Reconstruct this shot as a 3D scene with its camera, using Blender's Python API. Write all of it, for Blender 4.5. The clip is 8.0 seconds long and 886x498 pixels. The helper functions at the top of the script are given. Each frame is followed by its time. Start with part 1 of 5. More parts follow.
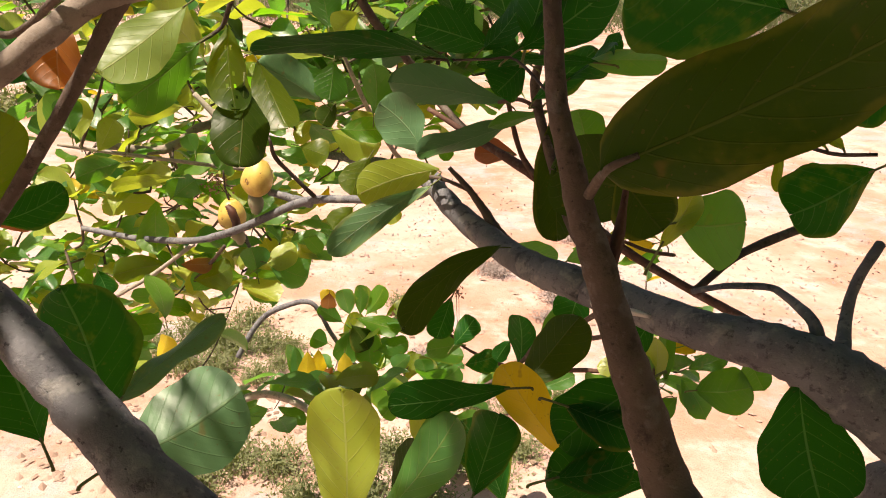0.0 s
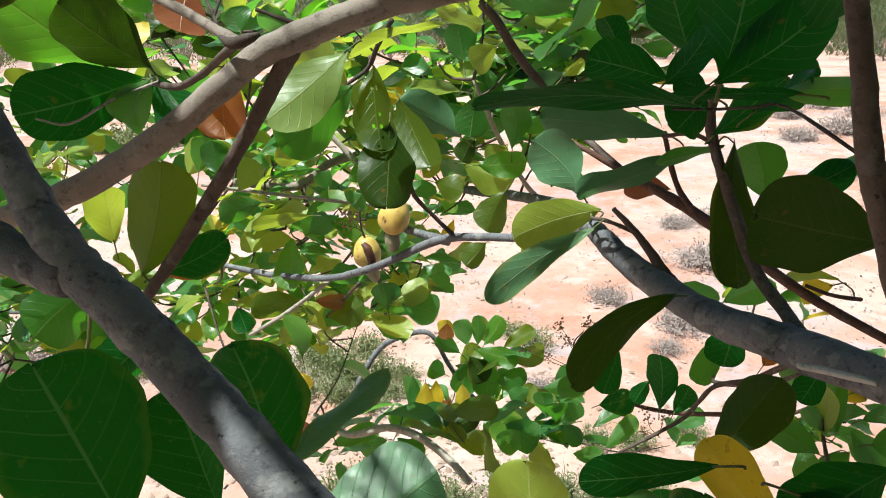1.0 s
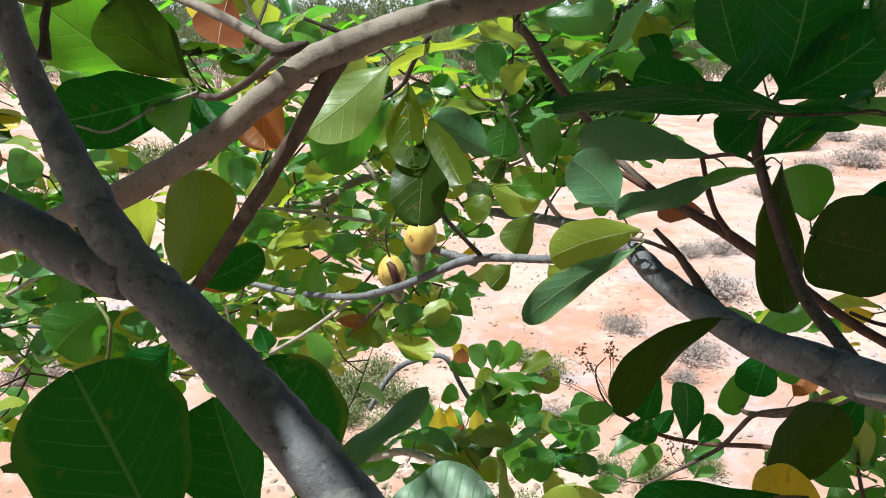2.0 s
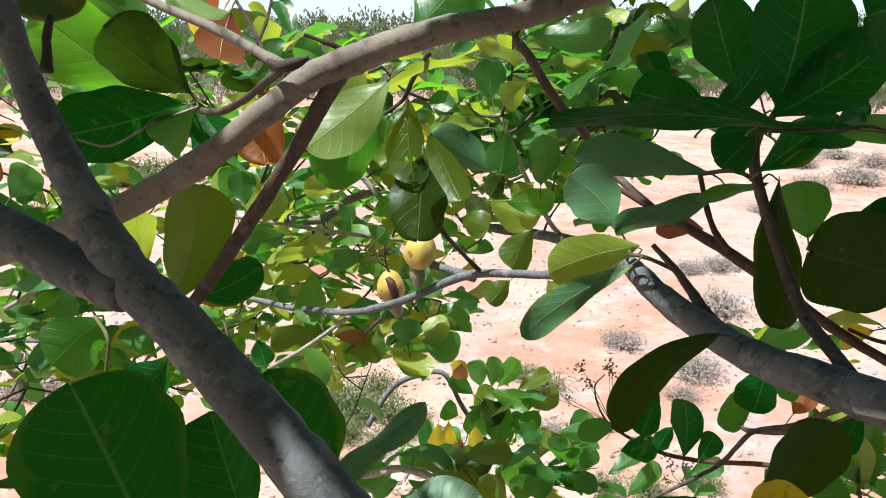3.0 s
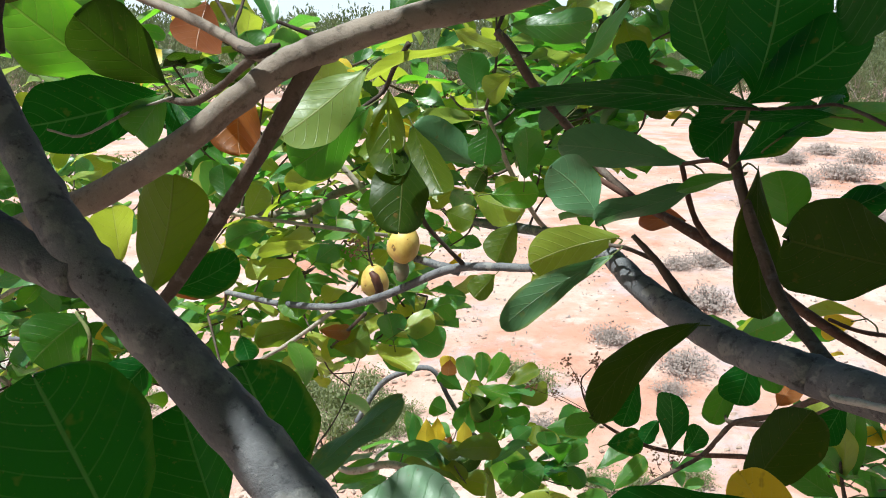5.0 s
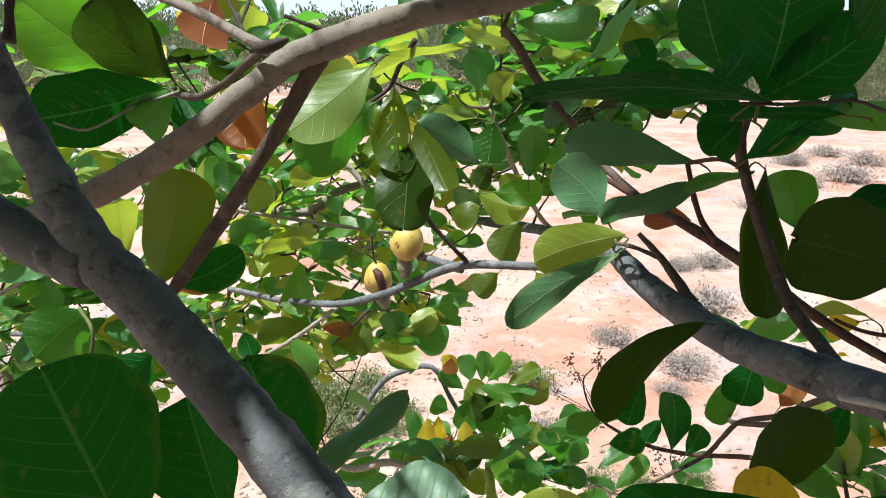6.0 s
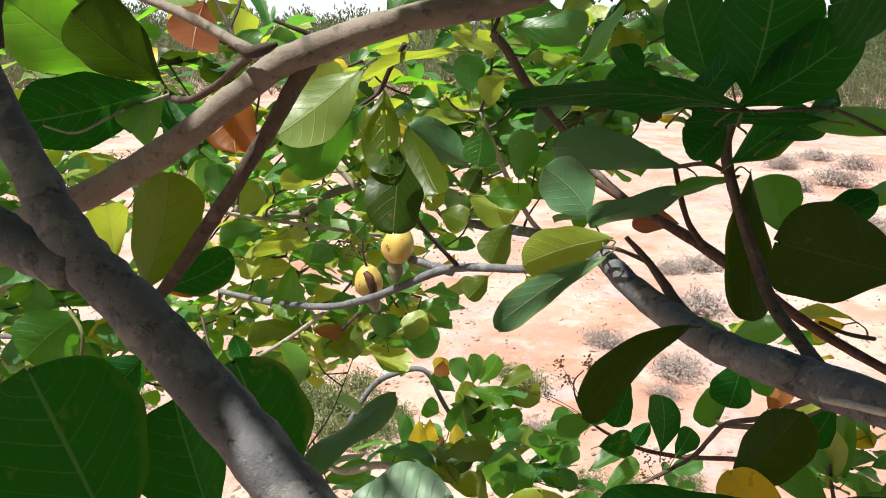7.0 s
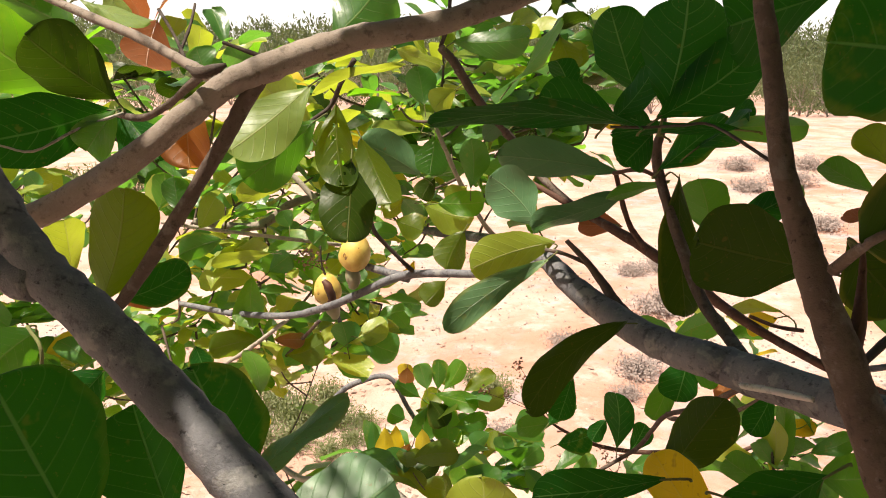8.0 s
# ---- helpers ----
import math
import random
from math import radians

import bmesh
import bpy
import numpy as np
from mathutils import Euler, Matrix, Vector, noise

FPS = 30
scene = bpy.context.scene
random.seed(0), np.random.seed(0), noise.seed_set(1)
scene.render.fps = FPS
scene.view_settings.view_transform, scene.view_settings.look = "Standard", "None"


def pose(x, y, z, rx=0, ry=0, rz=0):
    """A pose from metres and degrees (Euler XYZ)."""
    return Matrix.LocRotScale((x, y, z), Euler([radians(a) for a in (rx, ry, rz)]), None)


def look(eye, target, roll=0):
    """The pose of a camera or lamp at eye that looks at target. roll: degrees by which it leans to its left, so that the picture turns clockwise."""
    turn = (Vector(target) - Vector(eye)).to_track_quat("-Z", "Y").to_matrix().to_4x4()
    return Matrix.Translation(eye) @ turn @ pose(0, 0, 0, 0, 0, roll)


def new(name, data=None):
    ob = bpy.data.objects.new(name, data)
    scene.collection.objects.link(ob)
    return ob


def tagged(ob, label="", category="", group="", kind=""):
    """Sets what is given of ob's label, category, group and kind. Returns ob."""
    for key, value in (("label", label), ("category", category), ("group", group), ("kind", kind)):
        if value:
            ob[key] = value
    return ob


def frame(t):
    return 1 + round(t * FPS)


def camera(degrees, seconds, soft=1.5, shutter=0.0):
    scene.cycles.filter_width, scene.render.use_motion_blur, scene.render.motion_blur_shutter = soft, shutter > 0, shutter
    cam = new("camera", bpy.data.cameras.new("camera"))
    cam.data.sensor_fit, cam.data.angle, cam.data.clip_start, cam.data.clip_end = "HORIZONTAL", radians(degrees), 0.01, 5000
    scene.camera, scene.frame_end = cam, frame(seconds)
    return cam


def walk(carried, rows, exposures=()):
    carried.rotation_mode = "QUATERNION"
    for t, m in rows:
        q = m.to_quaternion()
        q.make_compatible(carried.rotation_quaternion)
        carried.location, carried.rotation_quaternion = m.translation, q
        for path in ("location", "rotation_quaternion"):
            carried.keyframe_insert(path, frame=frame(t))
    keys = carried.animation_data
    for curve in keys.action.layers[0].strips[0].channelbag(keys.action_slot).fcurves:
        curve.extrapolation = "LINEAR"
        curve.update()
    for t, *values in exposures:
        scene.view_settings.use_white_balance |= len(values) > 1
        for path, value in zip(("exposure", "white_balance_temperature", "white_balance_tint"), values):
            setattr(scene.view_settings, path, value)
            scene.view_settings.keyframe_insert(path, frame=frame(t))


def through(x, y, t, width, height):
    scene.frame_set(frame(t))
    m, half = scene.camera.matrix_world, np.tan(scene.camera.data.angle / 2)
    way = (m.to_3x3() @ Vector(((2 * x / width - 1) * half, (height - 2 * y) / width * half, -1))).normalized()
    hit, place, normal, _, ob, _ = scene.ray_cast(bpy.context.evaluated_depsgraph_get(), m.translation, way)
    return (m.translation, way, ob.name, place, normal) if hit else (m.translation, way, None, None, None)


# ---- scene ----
from collections import defaultdict

# ---- camera ----
cam = camera(61.84, 8.0, 1.0)
walk(cam, [
    (0, pose(0.0624, -0.0611, 2.2095, 70.28, -1.95, -8.03)),
    (0.5, pose(0.0321, -0.0248, 2.2115, 71.79, -1.34, -4.43)),
    (1, pose(0.0123, -0.0114, 2.2154, 72.10, 0.89, -0.52)),
    (1.5, pose(-0.0083, -0.0024, 2.2083, 72.27, 0.22, 2.09)),
    (2, pose(-0.0125, -0.0007, 2.2050, 74.03, 0.01, 0.60)),
    (3.5, pose(-0.0091, -0.0029, 2.2042, 75.44, -0.25, 0.67)),
    (4, pose(-0.0041, -0.0029, 2.2049, 75.64, 0.04, 0.36)),
    (4.5, pose(-0.0000, 0.0000, 2.2000, 75.20, -0.00, -0.00)),
    (6, pose(-0.0046, 0.0025, 2.1952, 75.00, -0.55, 0.08)),
    (6.5, pose(-0.0069, 0.0021, 2.1918, 74.94, -1.07, 0.33)),
    (7, pose(-0.0008, -0.0017, 2.1966, 75.22, -0.78, -0.43)),
    (7.5, pose(0.0019, -0.0150, 2.2009, 76.31, 0.21, -0.53)),
    (8, pose(0.0137, -0.0340, 2.2041, 75.81, -0.14, -3.35)),
], [(0.0, 1.02, 8000, 19), (0.4, 0.96, 7450, 14), (0.8, 0.88, 6000, 1), (2.0, 0.82, 5950, 2), (6.5, 0.82, 5900, 2), (7.0, 0.85, 6500, 8), (7.6, 0.93, 7150, 12), (8.0, 1.00, 7550, 15)])

# ---- world and sun ----
SUN_ELEV, SUN_AZ = radians(70), radians(-108)   # azimuth from +y towards +x
world = bpy.data.worlds.new("sky")
scene.world = world
world.use_nodes = True
wn = world.node_tree.nodes
sky = wn.new("ShaderNodeTexSky")
sky.sky_type = "NISHITA"
sky.sun_disc = False
sky.sun_elevation = SUN_ELEV
sky.sun_rotation = SUN_AZ
sky.dust_density = 2.5
world.node_tree.links.new(sky.outputs["Color"], wn["Background"].inputs["Color"])
wn["Background"].inputs["Strength"].default_value = 0.05
sun = new("sun", bpy.data.lights.new("sun", "SUN"))
sun.data.energy, sun.data.angle, sun.data.color = 5.0, radians(0.53), (1.0, 0.96, 0.89)
SUN_FROM = Vector((math.sin(SUN_AZ) * math.cos(SUN_ELEV), math.cos(SUN_AZ) * math.cos(SUN_ELEV), math.sin(SUN_ELEV)))
sun.matrix_world = look(SUN_FROM * 60, (0, 0, 0))


# ---- materials ----
class Nodes:
    """A node material under construction."""

    def __init__(self, name):
        self.m = bpy.data.materials.new(name)
        self.m.use_nodes = True
        self.t = self.m.node_tree
        self.bsdf = self.t.nodes["Principled BSDF"]
        self.out = self.t.nodes["Material Output"]

    def add(self, kind, **inputs):
        n = self.t.nodes.new(kind)
        for k, v in inputs.items():
            self.set(n, k.replace("_", " "), v)
        return n

    def set(self, n, key, v):
        if isinstance(v, bpy.types.NodeSocket):
            self.t.links.new(v, n.inputs[key])
        else:
            n.inputs[key].default_value = v

    def math(self, op, a, b=0.0, c=0.0):
        n = self.t.nodes.new("ShaderNodeMath")
        n.operation = op
        for i, v in enumerate((a, b, c)):
            self.set(n, i, v)
        return n.outputs[0]

    def noise(self, vec, scale, detail=4.0, rough=0.6):
        n = self.add("ShaderNodeTexNoise", Scale=scale, Detail=detail, Roughness=rough)
        if vec is not None:
            self.set(n, "Vector", vec)
        return n.outputs["Fac"]

    def mix(self, fac, a, b):
        n = self.t.nodes.new("ShaderNodeMix")
        n.data_type = "RGBA"
        self.set(n, 0, fac)
        self.set(n, 6, a)
        self.set(n, 7, b)
        return n.outputs[2]

    def ramp(self, fac, lo, hi):
        n = self.t.nodes.new("ShaderNodeMapRange")
        n.interpolation_type = "SMOOTHSTEP"
        self.set(n, 0, fac)
        self.set(n, 1, lo)
        self.set(n, 2, hi)
        return n.outputs[0]

    def bump(self, height, strength, distance):
        n = self.add("ShaderNodeBump", Strength=strength, Distance=distance, Height=height)
        self.set(self.bsdf, "Normal", n.outputs[0])
        return n.outputs[0]


def rgb(r, g, b):
    return (r, g, b, 1.0)


def leaf_material(name, colour, second, vein, through, rough=0.33, blotch=0.55, thin=0.45, gloss=0.7, per_island=False):
    """A leaf blade: u runs from stalk to tip, v across; veins are paler, light shines through."""
    n = Nodes(name)
    uv = n.t.nodes.new("ShaderNodeUVMap").outputs[0]
    sep = n.add("ShaderNodeSeparateXYZ", Vector=uv)
    u, v = sep.outputs[0], sep.outputs[1]
    across = n.math("ABSOLUTE", n.math("SUBTRACT", v, 0.5))
    obj = n.t.nodes.new("ShaderNodeTexCoord").outputs["Object"]
    if per_island:
        rnd = n.t.nodes.new("ShaderNodeNewGeometry").outputs["Random Per Island"]
    else:
        rnd = n.t.nodes.new("ShaderNodeObjectInfo").outputs["Random"]
    mid = n.math("SUBTRACT", 1.0, n.ramp(across, 0.007, 0.02))
    # side veins leave the midrib slantwise and bow towards the tip
    bow = n.math("MULTIPLY", n.math("POWER", across, 1.25), 0.62)
    phase = n.math("FRACT", n.math("MULTIPLY", n.math("SUBTRACT", u, bow), 8.5))
    side = n.math("SUBTRACT", 1.0, n.ramp(n.math("ABSOLUTE", n.math("SUBTRACT", phase, 0.5)), 0.012, 0.055))
    side = n.math("MULTIPLY", side, n.math("SUBTRACT", 0.62, n.math("MULTIPLY", across, 0.75)))
    veins = n.math("MAXIMUM", mid, side)
    big = n.noise(obj, 22.0, 3.0)
    fine = n.noise(obj, 260.0, 3.0)
    tone = n.math("ADD", n.math("MULTIPLY", big, 0.6), n.math("MULTIPLY", rnd, 0.55))
    col = n.mix(n.ramp(tone, 0.25, 0.85), colour, second)
    spots = n.math("MULTIPLY", n.ramp(n.noise(obj, 70.0, 2.0), 0.66, 0.74), blotch)
    col = n.mix(spots, col, rgb(0.16, 0.075, 0.025))
    # yellowing between the veins on some leaves, specks and sun-bleached film on others
    sick = n.math("MULTIPLY", n.ramp(n.noise(obj, 34.0, 4.0, 0.7), 0.54, 0.72), n.ramp(rnd, 0.72, 0.9))
    col = n.mix(n.math("MULTIPLY", sick, 0.45), col, rgb(0.30, 0.24, 0.03))
    rim = n.math("MULTIPLY", n.ramp(n.math("ADD", across, n.math("MULTIPLY", n.noise(obj, 60.0, 3.0), 0.22)), 0.50, 0.58), n.ramp(rnd, 0.6, 0.9))
    col = n.mix(n.math("MULTIPLY", rim, 0.32), col, rgb(0.34, 0.27, 0.04))
    specks = n.math("MULTIPLY", n.ramp(n.noise(obj, 420.0, 2.0, 0.5), 0.67, 0.72), 0.6)
    col = n.mix(specks, col, rgb(0.11, 0.06, 0.025))
    col = n.mix(n.math("MULTIPLY", veins, 0.72), col, vein)
    n.set(n.bsdf, "Base Color", col)
    n.set(n.bsdf, "Roughness", n.math("ADD", rough, n.math("MULTIPLY", fine, 0.12)))
    n.set(n.bsdf, "Specular IOR Level", gloss)
    bulge = n.math("MULTIPLY", n.math("SINE", n.math("MULTIPLY", phase, math.pi)), -0.06)
    swell = n.math("ADD", bulge, n.math("MULTIPLY", n.noise(obj, 40.0, 2.0), 1.5))
    height = n.math("ADD", swell, n.math("ADD", n.math("MULTIPLY", veins, -0.5), n.math("MULTIPLY", fine, 0.15)))
    nor = n.bump(height, 0.6, 0.0016)
    glow = n.t.nodes.new("ShaderNodeBsdfTranslucent")
    n.set(glow, "Color", n.mix(n.math("MULTIPLY", veins, 0.4), through, vein))
    n.set(glow, "Normal", nor)
    both = n.t.nodes.new("ShaderNodeMixShader")
    n.set(both, 0, thin)
    n.t.links.new(n.bsdf.outputs[0], both.inputs[1])
    n.t.links.new(glow.outputs[0], both.inputs[2])
    n.t.links.new(both.outputs[0], n.out.inputs["Surface"])
    return n.m


def leaf_pair(name, *a, **k):
    """The material for single leaves and the one for joined foliage."""
    m = leaf_material(name, *a, **k)
    joined[m] = leaf_material(name + "_joined", *a, per_island=True, **k)
    return m


joined = {}
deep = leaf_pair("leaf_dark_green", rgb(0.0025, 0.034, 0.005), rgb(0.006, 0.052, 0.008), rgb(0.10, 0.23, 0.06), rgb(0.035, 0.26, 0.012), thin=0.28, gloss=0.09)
mid = leaf_pair("leaf_green", rgb(0.010, 0.060, 0.007), rgb(0.028, 0.098, 0.012), rgb(0.12, 0.19, 0.045), rgb(0.15, 0.48, 0.02), thin=0.36, gloss=0.5)
green = leaf_pair("leaf_fresh_green", rgb(0.020, 0.100, 0.020), rgb(0.050, 0.150, 0.034), rgb(0.16, 0.23, 0.06), rgb(0.18, 0.53, 0.045), thin=0.38)
bright = leaf_pair("leaf_backlit_green", rgb(0.028, 0.105, 0.009), rgb(0.060, 0.155, 0.013), rgb(0.22, 0.30, 0.06), rgb(0.22, 0.60, 0.02), thin=0.46)
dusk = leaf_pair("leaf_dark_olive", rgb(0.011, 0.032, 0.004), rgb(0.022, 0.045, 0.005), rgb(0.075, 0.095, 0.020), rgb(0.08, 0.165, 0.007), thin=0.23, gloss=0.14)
matte = leaf_pair("leaf_matte_grey_green", rgb(0.062, 0.150, 0.068), rgb(0.092, 0.182, 0.085), rgb(0.13, 0.215, 0.10), rgb(0.10, 0.30, 0.07), thin=0.2, gloss=0.3)
olive = leaf_pair("leaf_olive", rgb(0.026, 0.066, 0.005), rgb(0.055, 0.100, 0.008), rgb(0.13, 0.16, 0.03), rgb(0.26, 0.38, 0.010), gloss=0.45)
# lit leaf tint like the backlit green: its sunlight sits in the colour
lime = leaf_pair("leaf_sunlit_lime", rgb(0.13, 0.22, 0.025), rgb(0.24, 0.31, 0.045), rgb(0.34, 0.38, 0.11), rgb(0.50, 0.60, 0.04))
# pale undersides, also lit leaf faces whose glare is mixed into the tint
pale = leaf_pair("leaf_pale_underside_lit", rgb(0.145, 0.24, 0.065), rgb(0.215, 0.30, 0.10), rgb(0.30, 0.35, 0.14), rgb(0.34, 0.46, 0.06), gloss=0.35)
yellow = leaf_pair("leaf_yellow", rgb(0.62, 0.46, 0.02), rgb(0.52, 0.42, 0.035), rgb(0.62, 0.50, 0.07), rgb(0.75, 0.56, 0.02), blotch=0.9)
orange = leaf_pair("leaf_orange", rgb(0.20, 0.075, 0.016), rgb(0.17, 0.085, 0.02), rgb(0.34, 0.19, 0.08), rgb(0.5, 0.16, 0.02), blotch=0.9)
brown = leaf_pair("leaf_brown", rgb(0.20, 0.075, 0.03), rgb(0.26, 0.10, 0.035), rgb(0.30, 0.15, 0.07), rgb(0.34, 0.10, 0.03), blotch=0.9)


def bark_material(name, base, light, dark, patch, rough=0.85, relief_by=0.6):
    n = Nodes(name)
    obj = n.t.nodes.new("ShaderNodeTexCoord").outputs["Object"]
    big, small, grain = n.noise(obj, 26.0, 5.0), n.noise(obj, 110.0, 5.0, 0.7), n.noise(obj, 520.0, 3.0, 0.7)
    col = n.mix(n.ramp(big, 0.35, 0.7), base, light)
    col = n.mix(n.math("MULTIPLY", n.ramp(small, 0.52, 0.68), 0.75), col, dark)
    lichen = n.math("MULTIPLY", n.ramp(n.noise(obj, 60.0, 3.0), 0.56, 0.66), patch)
    col = n.mix(lichen, col, rgb(0.32, 0.32, 0.30))
    col = n.mix(n.math("MULTIPLY", grain, 0.35), col, dark)
    # pale lichen dots, dark pits and cross cracks
    dots = n.math("MULTIPLY", n.ramp(n.noise(obj, 190.0, 4.0, 0.75), 0.58, 0.68), patch)
    col = n.mix(n.math("MULTIPLY", dots, 0.55), col, rgb(0.33, 0.325, 0.315))
    pits = n.ramp(n.noise(obj, 330.0, 3.0, 0.6), 0.66, 0.74)
    col = n.mix(n.math("MULTIPLY", pits, 0.8), col, dark)
    n.set(n.bsdf, "Base Color", col)
    n.set(n.bsdf, "Roughness", rough)
    n.set(n.bsdf, "Specular IOR Level", 0.25)
    relief = n.math("ADD", n.math("MULTIPLY", small, 0.9), n.math("MULTIPLY", grain, 0.5))
    n.bump(n.math("SUBTRACT", relief, n.math("MULTIPLY", pits, 0.8)), relief_by, 0.0025)
    return n.m


greybark = bark_material("bark_grey", rgb(0.125, 0.128, 0.138), rgb(0.195, 0.198, 0.208), rgb(0.034, 0.034, 0.037), 0.55, relief_by=0.5)
tanbark = bark_material("bark_tan", rgb(0.215, 0.178, 0.145), rgb(0.30, 0.255, 0.21), rgb(0.095, 0.075, 0.058), 0.25, relief_by=0.4)
brownbark = bark_material("bark_brown", rgb(0.09, 0.066, 0.052), rgb(0.14, 0.105, 0.08), rgb(0.036, 0.026, 0.021), 0.2)
redbark = bark_material("bark_reddish", rgb(0.09, 0.045, 0.032), rgb(0.14, 0.075, 0.052), rgb(0.045, 0.024, 0.018), 0.15)
darktwig = bark_material("bark_dark_twig", rgb(0.055, 0.040, 0.032), rgb(0.09, 0.07, 0.055), rgb(0.02, 0.016, 0.013), 0.1)
paletwig = bark_material("bark_pale_twig", rgb(0.36, 0.32, 0.26), rgb(0.46, 0.42, 0.35), rgb(0.16, 0.13, 0.10), 0.3)
deadwood = bark_material("dead_wood", rgb(0.48, 0.46, 0.42), rgb(0.58, 0.56, 0.52), rgb(0.22, 0.20, 0.18), 0.1)
greenstem = bark_material("green_stem", rgb(0.12, 0.14, 0.05), rgb(0.18, 0.19, 0.07), rgb(0.06, 0.06, 0.025), 0.1)


def soil_material():
    """Red sandy soil with pale washed patches, lilac-grey crust and fine grains."""
    n = Nodes("red_sandy_soil")
    obj = n.t.nodes.new("ShaderNodeTexCoord").outputs["Object"]
    wide, mid_n = n.noise(obj, 0.42, 6.0, 0.62), n.noise(obj, 1.9, 6.0, 0.68)
    small, grain = n.noise(obj, 11.0, 5.0, 0.7), n.noise(obj, 70.0, 3.0, 0.7)
    col = n.mix(n.ramp(wide, 0.40, 0.60), rgb(0.43, 0.225, 0.158), rgb(0.52, 0.37, 0.31))
    col = n.mix(n.math("MULTIPLY", n.ramp(mid_n, 0.48, 0.66), 0.75), col, rgb(0.56, 0.455, 0.41))
    red = n.math("MULTIPLY", n.ramp(n.noise(obj, 1.1, 5.0, 0.7), 0.54, 0.68), 0.75)
    col = n.mix(red, col, rgb(0.375, 0.17, 0.108))
    grey = n.math("MULTIPLY", n.ramp(n.noise(obj, 0.62, 8.0, 0.76), 0.47, 0.60), n.ramp(mid_n, 0.38, 0.56))
    col = n.mix(n.math("MULTIPLY", grey, 0.85), col, rgb(0.37, 0.32, 0.325))
    col = n.mix(n.math("MULTIPLY", n.ramp(small, 0.54, 0.68), 0.5), col, rgb(0.29, 0.165, 0.118))
    col = n.mix(n.math("MULTIPLY", grain, 0.25), col, rgb(0.31, 0.19, 0.14))
    n.set(n.bsdf, "Base Color", col)
    n.set(n.bsdf, "Roughness", 0.95)
    n.set(n.bsdf, "Specular IOR Level", 0.15)
    n.bump(n.math("ADD", small, n.math("MULTIPLY", grain, 0.4)), 0.7, 0.03)
    return n.m


def plain_plant(name, a, b, through, mixing=0.3, rough=0.7):
    n = Nodes(name)
    rnd = n.t.nodes.new("ShaderNodeNewGeometry").outputs["Random Per Island"]
    obj = n.t.nodes.new("ShaderNodeTexCoord").outputs["Object"]
    col = n.mix(n.math("ADD", n.math("MULTIPLY", rnd, 0.6), n.math("MULTIPLY", n.noise(obj, 0.9, 3.0), 0.5)), a, b)
    n.set(n.bsdf, "Base Color", col)
    n.set(n.bsdf, "Roughness", rough)
    n.set(n.bsdf, "Specular IOR Level", 0.2)
    glow = n.t.nodes.new("ShaderNodeBsdfTranslucent")
    n.set(glow, "Color", through)
    both = n.t.nodes.new("ShaderNodeMixShader")
    n.set(both, 0, mixing)
    n.t.links.new(n.bsdf.outputs[0], both.inputs[1])
    n.t.links.new(glow.outputs[0], both.inputs[2])
    n.t.links.new(both.outputs[0], n.out.inputs["Surface"])
    return n.m


soil = soil_material()
dry_grass = plain_plant("dry_grey_grass", rgb(0.25, 0.21, 0.19), rgb(0.42, 0.36, 0.33), rgb(0.36, 0.29, 0.24), 0.3, 0.9)
weed_green = plain_plant("weed_green", rgb(0.10, 0.13, 0.055), rgb(0.24, 0.25, 0.14), rgb(0.25, 0.32, 0.06))
scrub_green = plain_plant("scrub_grey_green", rgb(0.085, 0.115, 0.055), rgb(0.17, 0.205, 0.115), rgb(0.2, 0.26, 0.08), 0.3, 0.8)
litter_brown = plain_plant("leaf_litter_brown", rgb(0.20, 0.12, 0.085), rgb(0.46, 0.36, 0.29), rgb(0.2, 0.1, 0.05), 0.1, 0.85)
stone_pale = plain_plant("pale_stone", rgb(0.42, 0.36, 0.33), rgb(0.60, 0.55, 0.52), rgb(0.2, 0.2, 0.2), 0.0, 0.9)


def fruit_material(name, a, b, scar, rough):
    n = Nodes(name)
    obj = n.t.nodes.new("ShaderNodeTexCoord").outputs["Object"]
    big, fine = n.noise(obj, 45.0, 4.0), n.noise(obj, 320.0, 3.0)
    col = n.mix(n.ramp(big, 0.35, 0.7), a, b)
    col = n.mix(n.math("MULTIPLY", n.ramp(n.noise(obj, 75.0, 3.0), 0.6, 0.68), scar), col, rgb(0.10, 0.04, 0.015))
    n.set(n.bsdf, "Base Color", col)
    n.set(n.bsdf, "Roughness", rough)
    n.set(n.bsdf, "Subsurface Weight", 0.15)
    n.set(n.bsdf, "Subsurface Radius", (0.01, 0.006, 0.002))
    n.bump(n.math("ADD", n.math("MULTIPLY", big, 0.5), n.math("MULTIPLY", fine, 0.3)), 0.4, 0.002)
    return n.m


apple_skin = fruit_material("cashew_apple_skin", rgb(0.60, 0.46, 0.12), rgb(0.50, 0.31, 0.07), 0.85, 0.45)
apple_wound = fruit_material("cashew_apple_rot", rgb(0.09, 0.03, 0.015), rgb(0.05, 0.018, 0.01), 0.3, 0.6)
nut_shell = fruit_material("cashew_nut_shell", rgb(0.20, 0.21, 0.12), rgb(0.26, 0.24, 0.16), 0.4, 0.5)
blossom = plain_plant("dry_blossom_brown", rgb(0.28, 0.15, 0.10), rgb(0.42, 0.26, 0.19), rgb(0.3, 0.15, 0.08), 0.1, 0.85)


